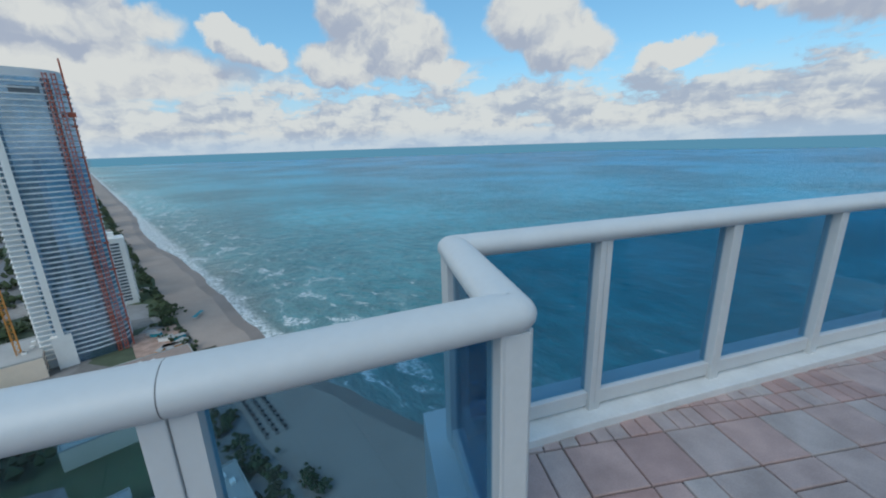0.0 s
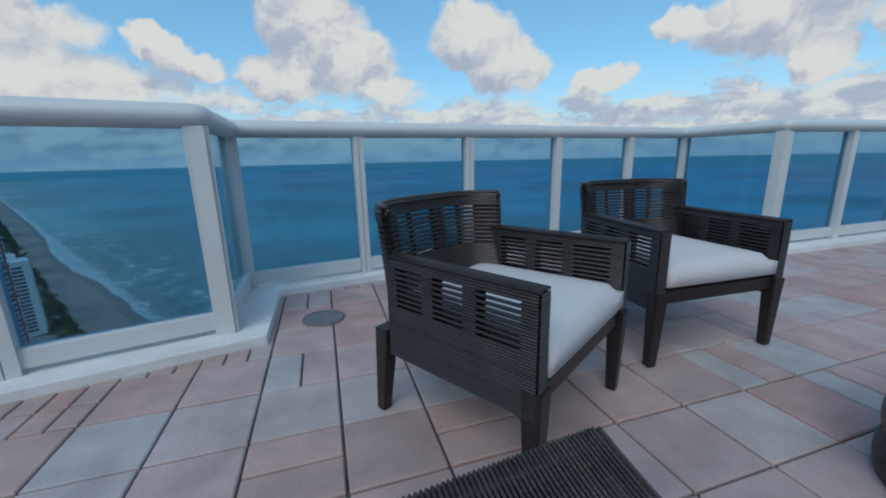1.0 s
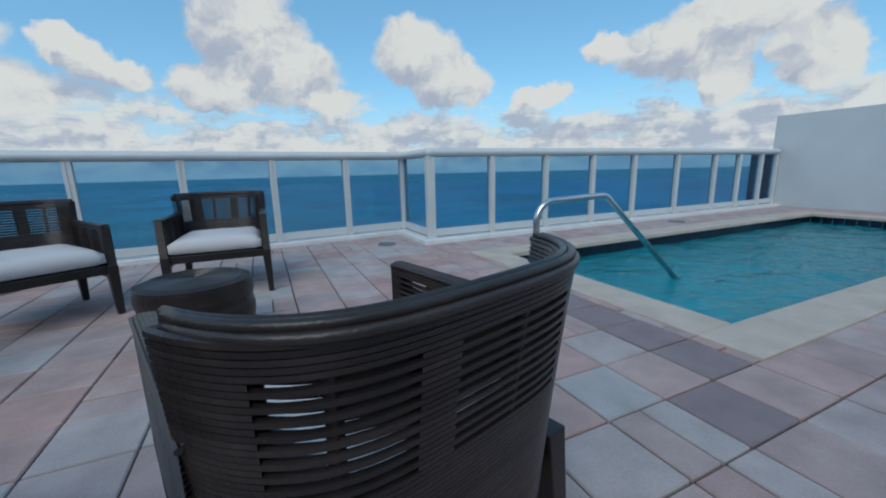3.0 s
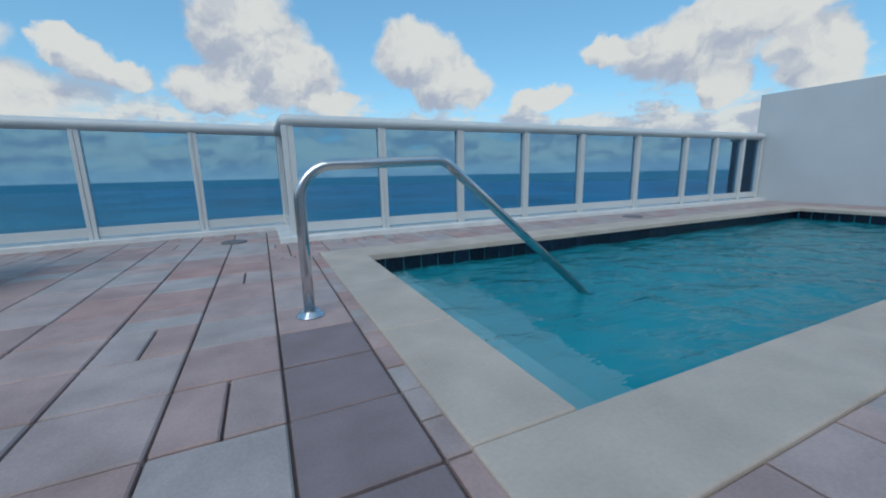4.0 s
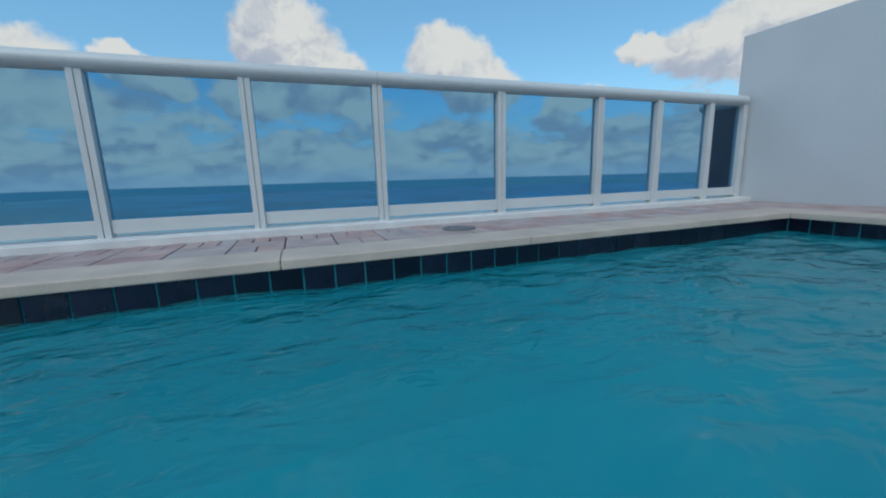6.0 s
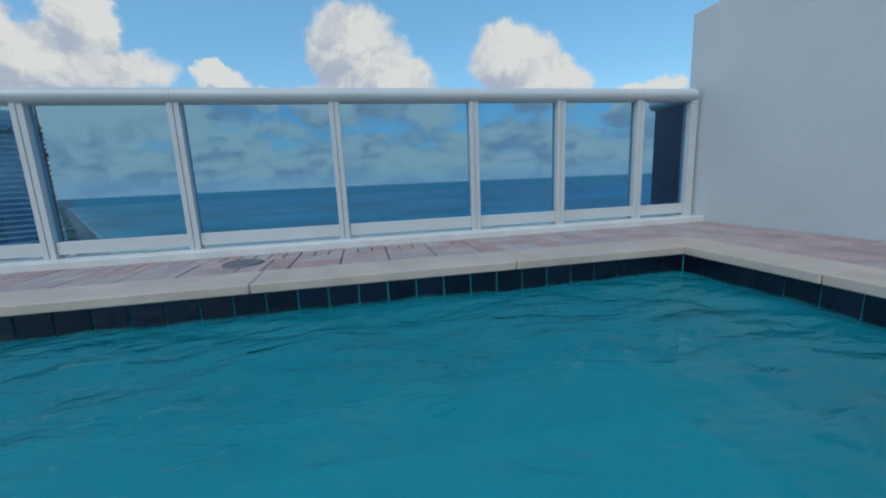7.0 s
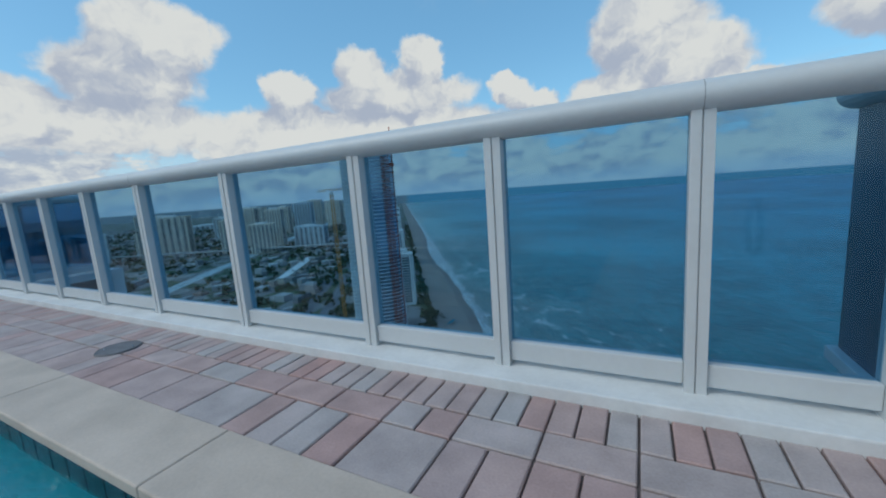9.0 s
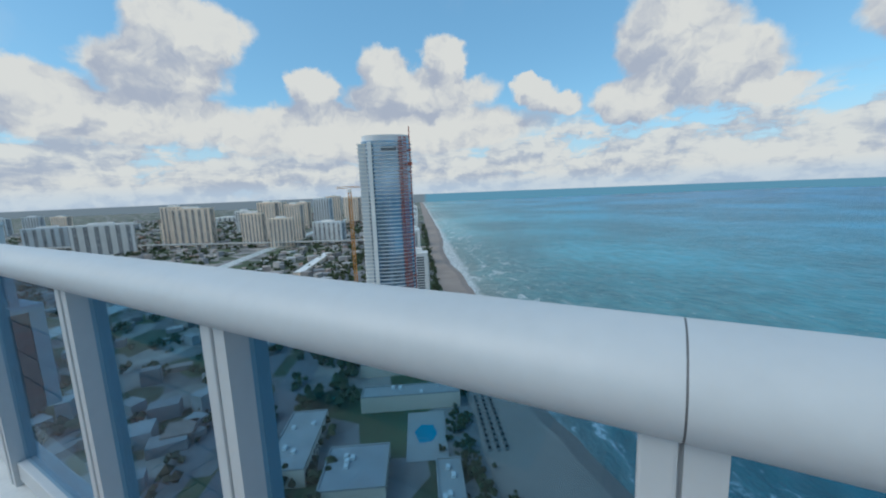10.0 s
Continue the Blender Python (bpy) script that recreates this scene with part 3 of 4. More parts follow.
    for k in range(6):
        w = 2 * math.pi * k / 6
        mid = [((p[0] + q[0]) / 2, (p[1] + q[1]) / 2) for p, q in zip(arc, inner)]
        add_tube(bm, [Vector(lean(x, y, 0.754)) + Vector((0, 0.016 * math.cos(w), 0.012 * math.sin(w))) for x, y in mid], 0.0075, 6)
    part("back_rail", bm, M_WICKER, c, "wicker-wrapped top edge of the backrest", smooth=True, kind="stuff")
    return c


def facing(x, y, fx, fy):
    return pose(x, y, 0.002, 0, 0, math.degrees(math.atan2(-fx, fy)))


chair = build_chair(facing(-3.365, -1.247, 0.535, -0.845), "dark woven armchair with a white cushion by the railing corner")
for m, lab in ((facing(-2.28, -0.94, -0.03, -1.0), "dark woven armchair with a white cushion facing the drum table"),
               (facing(-2.955, -3.83, 0.226, 0.974), "dark woven armchair with a white cushion, its back to the house"),
               (facing(-1.785, -3.79, -0.273, 0.962), "dark woven armchair with a white cushion beside the pool")):
    tagged(copy_thing(chair, m), lab)


def build_drum():
    d = thing("drum_table", "round dark woven drum table with three banded tiers", "side table", pose(-2.32, -2.16, 0.002))
    R = 0.270
    for k in range(3):
        bm = bmesh.new()
        z0, z1 = 0.004 + 0.118 * k, 0.004 + 0.118 * (k + 1)
        rows = 13
        for i in range(rows):
            z = z0 + (z1 - z0) * (i + 0.5) / rows
            t = (2 * (i + 0.5) / rows - 1)
            r = R + 0.012 * (1 - t * t) - 0.006
            ring = [(r * math.cos(a), r * math.sin(a), z) for a in [2 * math.pi * q / 48 for q in range(49)]]
            add_tube(bm, ring, 0.0058, 5, caps=False)
        part("wicker_band", bm, M_WICKER, d, kind="stuff")
    bm = bmesh.new()
    bmesh.ops.create_cone(bm, cap_ends=True, segments=48, radius1=R - 0.008, radius2=R - 0.008, depth=0.34, matrix=Matrix.Translation((0, 0, 0.175)))
    part("core", bm, M_FRAME, d)
    for a in range(12):
        w = 2 * math.pi * a / 12
        part("seam", tube([((R + 0.001) * math.cos(w), (R + 0.001) * math.sin(w), 0.01 + 0.118 * (a % 3)), ((R + 0.001) * math.cos(w), (R + 0.001) * math.sin(w), 0.11 + 0.118 * (a % 3))], 0.006, 5), M_FRAME, d)
    bm = bmesh.new()
    for i in range(22):
        r = 0.012 + (R - 0.016) * i / 21
        z = 0.362 + (0.004 if i < 19 else -0.004 * (i - 19))
        ring = [(r * math.cos(a), r * math.sin(a), z) for a in [2 * math.pi * q / 48 for q in range(49)]]
        add_tube(bm, ring, 0.0068, 5, caps=False)
    part("top", bm, M_WICKER, d, "coiled woven top", kind="stuff")


build_drum()


def build_footstool():
    f = thing("footstool", "long dark woven footstool with a dipped slatted seat", "footstool", pose(-3.635, -2.597, 0.002, 0, 0, 6.1))
    L0, L1, hw = -0.60, 0.60, 0.185

    def top(y):
        t = (y - L0) / (L1 - L0)
        return 0.385 + 0.055 * max(0, (t - 0.80) / 0.20) ** 1.5 - 0.022 * math.sin(math.pi * min(1, t / 0.85)) + 0.02 * max(0, (0.12 - t) / 0.12)
    ys = [L0 + (L1 - L0) * i / 24 for i in range(25)]
    n = 42
    for i in range(n):
        bm = bmesh.new()
        x = -hw + 2 * hw * (i + 0.5) / n
        pts = [(x, L0 - 0.012, 0.29)] + [(x, y, top(y)) for y in ys] + [(x, L1 + 0.012, top(L1) - 0.06)]
        add_tube(bm, pts, 0.0036, 5)
        part("strand", bm, M_WICKER, f)
    for k in range(8):
        y = L0 + 0.05 + (L1 - L0 - 0.1) * k / 7
        part("cross_bar", box(-hw, hw, y - 0.012, y + 0.012, top(y) - 0.024, top(y) - 0.008, 0.002), M_FRAME, f)
    for y, inset in ((L0, 1), (L1, -1)):
        ya, yb = sorted((y - 0.007 * inset, y + 0.03 * inset))
        part("end_rail", box(-hw, hw, ya, yb, 0.29, top(y) - 0.007, 0.003), M_FRAME, f)
    for sx in (-1, 1):
        bm = bmesh.new()
        for r in range(6):
            add_tube(bm, [(sx * (hw + 0.008), y, top(y) - 0.003 - 0.0095 * r) for y in ys], 0.0055, 5)
        part("side_wrap", bm, M_WICKER, f, kind="stuff")
        part("side_rail", box(sx * hw - 0.012, sx * hw + 0.008, L0, L1, 0.29, 0.345, 0.004), M_FRAME, f)
        for y in (L0 + 0.05, L1 - 0.04):
            bm = bmesh.new()
            add_tube(bm, [(sx * (hw - 0.012), y, 0), (sx * (hw - 0.02), y, 0.35)], [0.020, 0.032], 4)
            part("leg", bm, M_FRAME, f)


build_footstool()


# ---------- small things on the deck ----------
def drain(x, y, r, lab):
    d = thing("deck_drain", lab, "drain cover", pose(x, y, 0.001), "deck drains")
    bm = bmesh.new()
    bmesh.ops.create_cone(bm, cap_ends=True, segments=36, radius1=r, radius2=r - 0.004, depth=0.008, matrix=Matrix.Translation((0, 0, 0.004)))
    part("cover", bm, M_DRAIN, d)
    ring = [(r * 0.93 * math.cos(a), r * 0.93 * math.sin(a), 0.008) for a in [2 * math.pi * q / 36 for q in range(37)]]
    bm = bmesh.new()
    add_tube(bm, ring, 0.003, 5, caps=False)
    part("rim", bm, M_DRAIN, d)
    for a in (0.6, 0.6 + math.pi):
        bm = bmesh.new()
        bmesh.ops.create_cone(bm, cap_ends=True, segments=10, radius1=0.006, radius2=0.005, depth=0.004, matrix=Matrix.Translation((r * 0.7 * math.cos(a), r * 0.7 * math.sin(a), 0.010)))
        part("screw", bm, M_STEEL, d)


drain(-4.0, -0.205, 0.125, "round grey metal drain cover near the bay corner")
drain(-0.565, 0.145, 0.115, "round grey metal drain cover beside the bay railing")
drain(4.12, -0.515, 0.125, "round grey metal drain cover between pool and railing")

h = thing("hose_coil", "dark coiled hose hanging on the white wall", "hose", pose(WALL_X - 0.03, -2.0, 0.42))
bm = bmesh.new()
for k in range(3):
    rr = 0.19 + 0.014 * k
    add_tube(bm, [(-0.012 * (k % 2), rr * math.cos(a), rr * math.sin(a)) for a in [2 * math.pi * q / 36 for q in range(37)]], 0.011, 6, caps=False)
part("coil", bm, M_HOSE, h, smooth=True)
part("hook", box(-0.03, 0.03, -0.03, 0.03, 0.15, 0.22, 0.006), M_STEEL, h)

bm = bmesh.new()
rnd = random.Random(7)
for k in range(26):
    a, l = rnd.uniform(0, 6.28), rnd.uniform(0.02, 0.05)
    p = Vector((rnd.gauss(0, 0.03), rnd.gauss(0, 0.012), 0.0))
    tip = p + Vector((math.cos(a) * l, math.sin(a) * l, rnd.uniform(0.01, 0.03)))
    sd = Vector((-math.sin(a), math.cos(a), 0)) * 0.006
    mid = (p + tip) / 2 + Vector((0, 0, 0.006))
    vs = [bm.verts.new(q) for q in (p, mid - sd, tip, mid + sd)]
    bm.faces.new(vs)
weed = part("weed", bm, M_GREEN)
weed.location = (-1.28, -3.92, 0.0)
tagged(weed, "small green weed growing in a paver joint", "weed")


# ---------- sea, beach, land and town ----------
SEA_Z = -135.0
ORIGIN, ALONG, OUT = Vector((-45, 204)), Vector((-0.55, 0.835)).normalized(), Vector((0.835, 0.55)).normalized()


def coast(s, d):
    """Plan point s metres up the coast and d metres out to sea from the waterline."""
    p = ORIGIN + ALONG * s + OUT * d
    return p.x, p.y


def coast_dist_nodes(nt):
    """Distance to sea (d) and along the coast (s) as node outputs."""
    N, L = nt.nodes.new, nt.links.new
    geo = N("ShaderNodeNewGeometry")
    outs = []
    for ax in (OUT, ALONG):
        sub = N("ShaderNodeVectorMath")
        sub.operation = "SUBTRACT"
        L(geo.outputs["Position"], sub.inputs[0])
        sub.inputs[1].default_value = (*ORIGIN, 0)
        dot = N("ShaderNodeVectorMath")
        dot.operation = "DOT_PRODUCT"
        L(sub.outputs[0], dot.inputs[0])
        dot.inputs[1].default_value = (*ax, 0)
        outs.append(dot.outputs["Value"])
    return geo.outputs["Position"], outs[0], outs[1]


def sea_material():
    mt = bpy.data.materials.new("sea_water")
    mt.use_nodes = True
    nt = mt.node_tree
    N, L = nt.nodes.new, nt.links.new
    b = nt.nodes["Principled BSDF"]
    pos, d, s = coast_dist_nodes(nt)

    def nz(vec, scale, detail, rough=0.55, dist=0.0):
        n = N("ShaderNodeTexNoise")
        n.inputs["Scale"].default_value, n.inputs["Detail"].default_value = scale, detail
        n.inputs["Roughness"].default_value, n.inputs["Distortion"].default_value = rough, dist
        L(vec, n.inputs["Vector"])
        return n.outputs["Fac"]

    def mr(v, a, b_, c=0.0, e=1.0):
        n = N("ShaderNodeMapRange")
        n.interpolation_type = "SMOOTHSTEP"
        L(v, n.inputs[0])
        for so, x in zip(n.inputs[1:5], (a, b_, c, e)):
            so.default_value = x
        return n.outputs[0]

    def ma(op, a, b_):
        n = N("ShaderNodeMath")
        n.operation = op
        for so, v in zip(n.inputs, (a, b_)):
            if isinstance(v, float):
                so.default_value = v
            else:
                L(v, so)
        return n.outputs[0]
    cb = N("ShaderNodeCombineXYZ")
    L(d, cb.inputs[0])
    L(s, cb.inputs[1])
    st = N("ShaderNodeMapping")
    st.inputs["Scale"].default_value = (1.0, 0.55, 1)
    L(cb.outputs[0], st.inputs[0])
    ramp = N("ShaderNodeValToRGB")
    far = mr(d, 0.0, 2600.0)
    far.node.interpolation_type = "LINEAR"
    els = ramp.color_ramp.elements
    els[0].position, els[0].color = 0.0, (0.27, 0.36, 0.34, 1)
    els[1].position, els[1].color = 1.0, (0.016, 0.215, 0.37, 1)
    for p, c in ((0.012, (0.17, 0.36, 0.37)), (0.05, (0.095, 0.31, 0.35)), (0.14, (0.055, 0.30, 0.38)), (0.4, (0.030, 0.27, 0.40))):
        e = els.new(p)
        e.color = (*c, 1)
    wob = ma("ADD", far, ma("MULTIPLY", ma("SUBTRACT", nz(pos, 0.006, 4), 0.5), 0.05))
    L(wob, ramp.inputs[0])
    # cloud-shadow patches and finer wave streaks are put into the sea's colour
    tone = ma("MULTIPLY", mr(nz(pos, 0.0022, 4), 0.35, 0.65, 0.72, 1.28), mr(nz(st.outputs[0], 0.05, 7, 0.75), 0.3, 0.7, 0.76, 1.24))
    sc = N("ShaderNodeVectorMath")
    sc.operation = "SCALE"
    L(ramp.outputs[0], sc.inputs[0])
    L(tone, sc.inputs["Scale"])
    # breakers in lines along the beach, and lace at the water's edge
    lines = nz(st.outputs[0], 0.055, 5, 0.6, 0.6)
    lace = nz(pos, 0.35, 4, 0.65)
    near = ma("MULTIPLY", mr(lines, 0.545, 0.62), mr(d, 150.0, 30.0))
    foam = ma("MULTIPLY", near, mr(lace, 0.38, 0.58))
    edge = ma("MULTIPLY", mr(ma("ADD", d, ma("MULTIPLY", lines, -18.0)), 6.0, -6.0), mr(lace, 0.35, 0.6))
    cap = ma("MULTIPLY", mr(nz(st.outputs[0], 0.11, 5, 0.68), 0.625, 0.69), mr(d, 700.0, 60.0, 0.0, 0.8))
    foam = ma("MAXIMUM", ma("MAXIMUM", foam, edge), cap)
    mix = N("ShaderNodeMix")
    mix.data_type = "RGBA"
    L(foam, mix.inputs[0])
    L(sc.outputs[0], mix.inputs[6])
    mix.inputs[7].default_value = (0.75, 0.78, 0.78, 1)
    L(mix.outputs[2], b.inputs["Base Color"])
    b.inputs["Roughness"].default_value = 0.32
    b.inputs["Specular IOR Level"].default_value = 0.25
    wave = ma("ADD", nz(st.outputs[0], 0.10, 5, 0.6), nz(pos, 0.02, 3))
    bp = N("ShaderNodeBump")
    bp.inputs["Strength"].default_value, bp.inputs["Distance"].default_value = 0.95, 6.0
    L(wave, bp.inputs["Height"])
    L(bp.outputs[0], b.inputs["Normal"])
    return mt


def land_material():
    mt = material("town_ground", None, 0.95, vary=0.35, scale=0.02, fine=0.25, bump=0.0, coords="World", ramp_colors=[(0.1, 0.1, 0.1), (0.1, 0.1, 0.1)])
    nt = mt.node_tree
    N, L = nt.nodes.new, nt.links.new
    v = N("ShaderNodeTexVoronoi")
    v.inputs["Scale"].default_value = 0.030
    geo = N("ShaderNodeNewGeometry")
    L(geo.outputs["Position"], v.inputs["Vector"])
    sp = N("ShaderNodeSeparateColor")
    L(v.outputs["Color"], sp.inputs[0])
    cr = N("ShaderNodeValToRGB")
    cr.color_ramp.interpolation = "CONSTANT"
    cols = ((0.07, 0.10, 0.05), (0.20, 0.19, 0.18), (0.09, 0.12, 0.06), (0.34, 0.31, 0.28), (0.08, 0.10, 0.06), (0.26, 0.25, 0.24))
    while len(cr.color_ramp.elements) < len(cols):
        cr.color_ramp.elements.new(0.5)
    for i, (e, c) in enumerate(zip(cr.color_ramp.elements, cols)):
        e.position, e.color = i / len(cols), (*c, 1)
    L(sp.outputs[0], cr.inputs[0])
    for n in nt.nodes:
        if n.type == "VECT_MATH" and n.operation == "SCALE":
            L(cr.outputs[0], n.inputs[0])
    return mt


M_SEA = sea_material()
M_LAND = land_material()
M_SAND = material("beach_sand", (0.37, 0.30, 0.255), 0.95, vary=0.14, scale=0.03, fine=0.6, bump=0.0, coords="World")
M_WET = material("wet_sand", (0.26, 0.21, 0.18), 0.6, vary=0.12, scale=0.04, fine=0.5, bump=0.0, coords="World")
M_ROAD = material("pale_asphalt", (0.20, 0.20, 0.21), 0.9, vary=0.15, scale=0.05, fine=0.6, bump=0.0, coords="World")
M_CONC = material("sunlit_concrete", (0.42, 0.41, 0.39), 0.9, vary=0.1, scale=0.05, fine=0.5, bump=0.0, coords="World")
M_BEIGE = material("beige_render", (0.84, 0.70, 0.56), 0.9, vary=0.08, scale=0.04, fine=0.4, bump=0.0, coords="World")
M_WHITE_B = material("white_render", (0.80, 0.79, 0.76), 0.9, vary=0.08, scale=0.04, fine=0.4, bump=0.0, coords="World")
M_GREY_B = material("blue_grey_render", (0.60, 0.65, 0.68), 0.85, vary=0.08, scale=0.04, fine=0.4, bump=0.0, coords="World")
M_WINDOW = material("dark_window_glass", (0.09, 0.11, 0.13), 0.15, vary=0.3, scale=0.1, fine=1.0, bump=0.0, coords="World")
M_TOWERGLASS = material("blue_tower_glass", (0.22, 0.34, 0.47), 0.10, metal=0.75, vary=0.35, scale=0.035, fine=0.35, bump=0.0, spec=0.9, coords="World")
M_SLAB = material("pale_floor_slab", (0.66, 0.68, 0.70), 0.8, vary=0.08, scale=0.05, bump=0.0, coords="World")
M_RED = material("red_hoist_steel", (0.42, 0.10, 0.055), 0.7, vary=0.15, scale=0.2, bump=0.0, coords="World")
M_ORANGE = material("orange_crane_steel", (0.55, 0.25, 0.05), 0.7, vary=0.15, scale=0.2, bump=0.0, coords="World")
M_ROOF = material("flat_roof_felt", None, 0.9, vary=0.15, scale=0.08, fine=0.8, bump=0.0, coords="World", ramp_colors=[(0.24, 0.24, 0.25), (0.50, 0.48, 0.46), (0.34, 0.22, 0.17), (0.62, 0.61, 0.60), (0.20, 0.20, 0.21), (0.40, 0.35, 0.30)])
M_TAN = material("tan_roof_felt", (0.34, 0.26, 0.22), 0.9, vary=0.15, scale=0.08, fine=0.8, bump=0.0, coords="World")
M_LAWN = material("worn_lawn", (0.10, 0.085, 0.055), 0.95, vary=0.3, scale=0.12, fine=1.0, bump=0.0, coords="World")
M_SITE = material("building_site_earth", (0.42, 0.29, 0.23), 0.95, vary=0.3, scale=0.15, fine=1.2, bump=0.0, coords="World")
M_TREES = material("tree_crowns", None, 0.9, vary=0.35, scale=0.25, fine=2.0, bump=0.0, coords="World", ramp_colors=[(0.035, 0.05, 0.022), (0.06, 0.085, 0.035), (0.045, 0.055, 0.03)])
M_POOLBLUE = material("far_pool_water", (0.03, 0.32, 0.45), 0.2, vary=0.1, scale=0.2, bump=0.0, coords="World")
M_UMBRELLA = material("teal_canvas", (0.03, 0.25, 0.32), 0.8, vary=0.1)


def sheet(name, outline, z, mat, label, category, kind="structure"):
    bm = bmesh.new()
    bm.faces.new([bm.verts.new((x, y, z)) for x, y in outline])
    bmesh.ops.triangulate(bm, faces=bm.faces[:])
    bm.normal_update()
    for f in bm.faces:
        if f.normal.z < 0:
            f.normal_flip()
    return tagged(part(name, bm, mat), label, category, kind=kind)


sheet("sea", [coast(-3200, -14), coast(6000, -14), coast(6000, 4900), coast(-3200, 4900)], SEA_Z, M_SEA, "blue-green sea with breakers along the beach", "sea")
sheet("ground", [coast(-3200, -5200), coast(6000, -5200), coast(6000, -36), coast(-3200, -36)], SEA_Z + 0.9, M_LAND, "flat built-up coastal land", "ground")


def beach():
    for nm, mat, d0, d1, z0, z1, lab in (("beach", M_SAND, -42, -9, 1.4, 0.8, "broad strip of pale trodden sand"), ("wet_beach", M_WET, -9, 8, 0.8, -0.6, "dark wet sand at the waterline")):
        bm = bmesh.new()
        prev = None
        for i in range(260):
            s = -320 + i * 14 + max(0, i - 120) * 12
            w = 5 * noise.noise((s * 0.011, 3, 0)) + 2.5 * noise.noise((s * 0.04, 8, 0))
            bend = 24 * max(0.0, (30 - s) / 100) if s < 30 else -16 * math.exp(-((s - 640) / 200) ** 2)
            e0 = (w if d0 == -9 else 6 * noise.noise((s * 0.02, 20, 0))) + bend * (1 if d0 == -9 else 0.2)
            a = (*coast(s, d0 + e0), SEA_Z + z0)
            b = (*coast(s, d1 + w + bend), SEA_Z + z1)
            row = [bm.verts.new(a), bm.verts.new(b)]
            if prev:
                bm.faces.new((prev[0], prev[1], row[1], row[0]))
            prev = row
        bm.normal_update()
        for f in bm.faces:
            if f.normal.z < 0:
                f.normal_flip()
        tagged(part(nm, bm, mat), lab, "beach", kind="structure")


beach()


def strip(name, s0, s1, d, w, z, mat, label, category="road"):
    sheet(name, [coast(s0, d - w), coast(s1, d - w), coast(s1, d + w), coast(s0, d + w)], SEA_Z + z, mat, label, category)


strip("road_1", -400, 2600, -165, 11, 1.05, M_ROAD, "wide pale coastal avenue")
strip("road_2", -400, 2600, -196, 9, 1.05, M_ROAD, "second carriageway of the coastal avenue")
strip("waterway", -800, 3400, -470, 14, 1.02, M_SEA, "narrow inland waterway behind the beach strip", "water")


def causeway():
    c = thing("causeway_bridge", "long pale elevated road bridge on columns", "bridge")
    a, b = Vector((-1900, 272)), Vector((-560, 832))
    u = (b - a).normalized()
    ang = math.atan2(u.y, u.x)
    n = (b - a).length
    m = Matrix.Translation((a.x, a.y, SEA_Z)) @ Matrix.Rotation(ang, 4, "Z")
    part("deck", box(0, n, -9, 9, 13, 16, m=m), M_CONC, c)
    for k in range(34):
        x = n * (k + 0.5) / 34
        part("column", box(x - 1.2, x + 1.2, -6, 6, 0.8, 13, m=m), M_CONC, c)


causeway()


def apartment(at, w, d, h, mat, label, bays=6, name="apartment_building"):
    """A far high-rise: body, floor bands, window columns, roof house."""
    t = thing(name, label, "building", at, "distant apartment buildings")
    part("wall", box(-w / 2, w / 2, -d / 2, d / 2, 0, h), mat, t)
    floors = max(4, int(h / 3.4))
    bm = bmesh.new()
    for f in range(floors):
        z = 4 + f * (h - 6) / floors
        for k in range(bays):
            x, bw = -w / 2 + w * (k + 0.5) / bays, w / bays * 0.22
            for y0, y1 in ((-d / 2 - 0.25, -d / 2), (d / 2, d / 2 + 0.25)):
                add_box(bm, x - bw, x + bw, y0, y1, z, z + 1.9)
        for x0, x1 in ((-w / 2 - 0.25, -w / 2), (w / 2, w / 2 + 0.25)):
            add_box(bm, x0, x1, -d * 0.32, d * 0.32, z, z + 1.9)
    part("windows", bm, M_WINDOW, t, "dark window glass in every storey", kind="stuff")
    bm = bmesh.new()
    for f in range(0, floors, 1):
        z = 3.2 + f * (h - 6) / floors
        add_box(bm, -w / 2 + w * 0.08, w / 2 - w * 0.08, -d / 2 - 1.2, -d / 2 - 0.0, z, z + 0.5)
    part("balcony_tier", bm, M_WHITE_B, t, kind="stuff")
    part("roof", box(-w / 2 - 0.4, w / 2 + 0.4, -d / 2 - 0.4, d / 2 + 0.4, h, h + 1.2), mat, t)
    part("roof_house", box(-w * 0.22, w * 0.18, -d * 0.25, d * 0.25, h + 1.2, h + 6), M_WHITE_B, t)
    return t


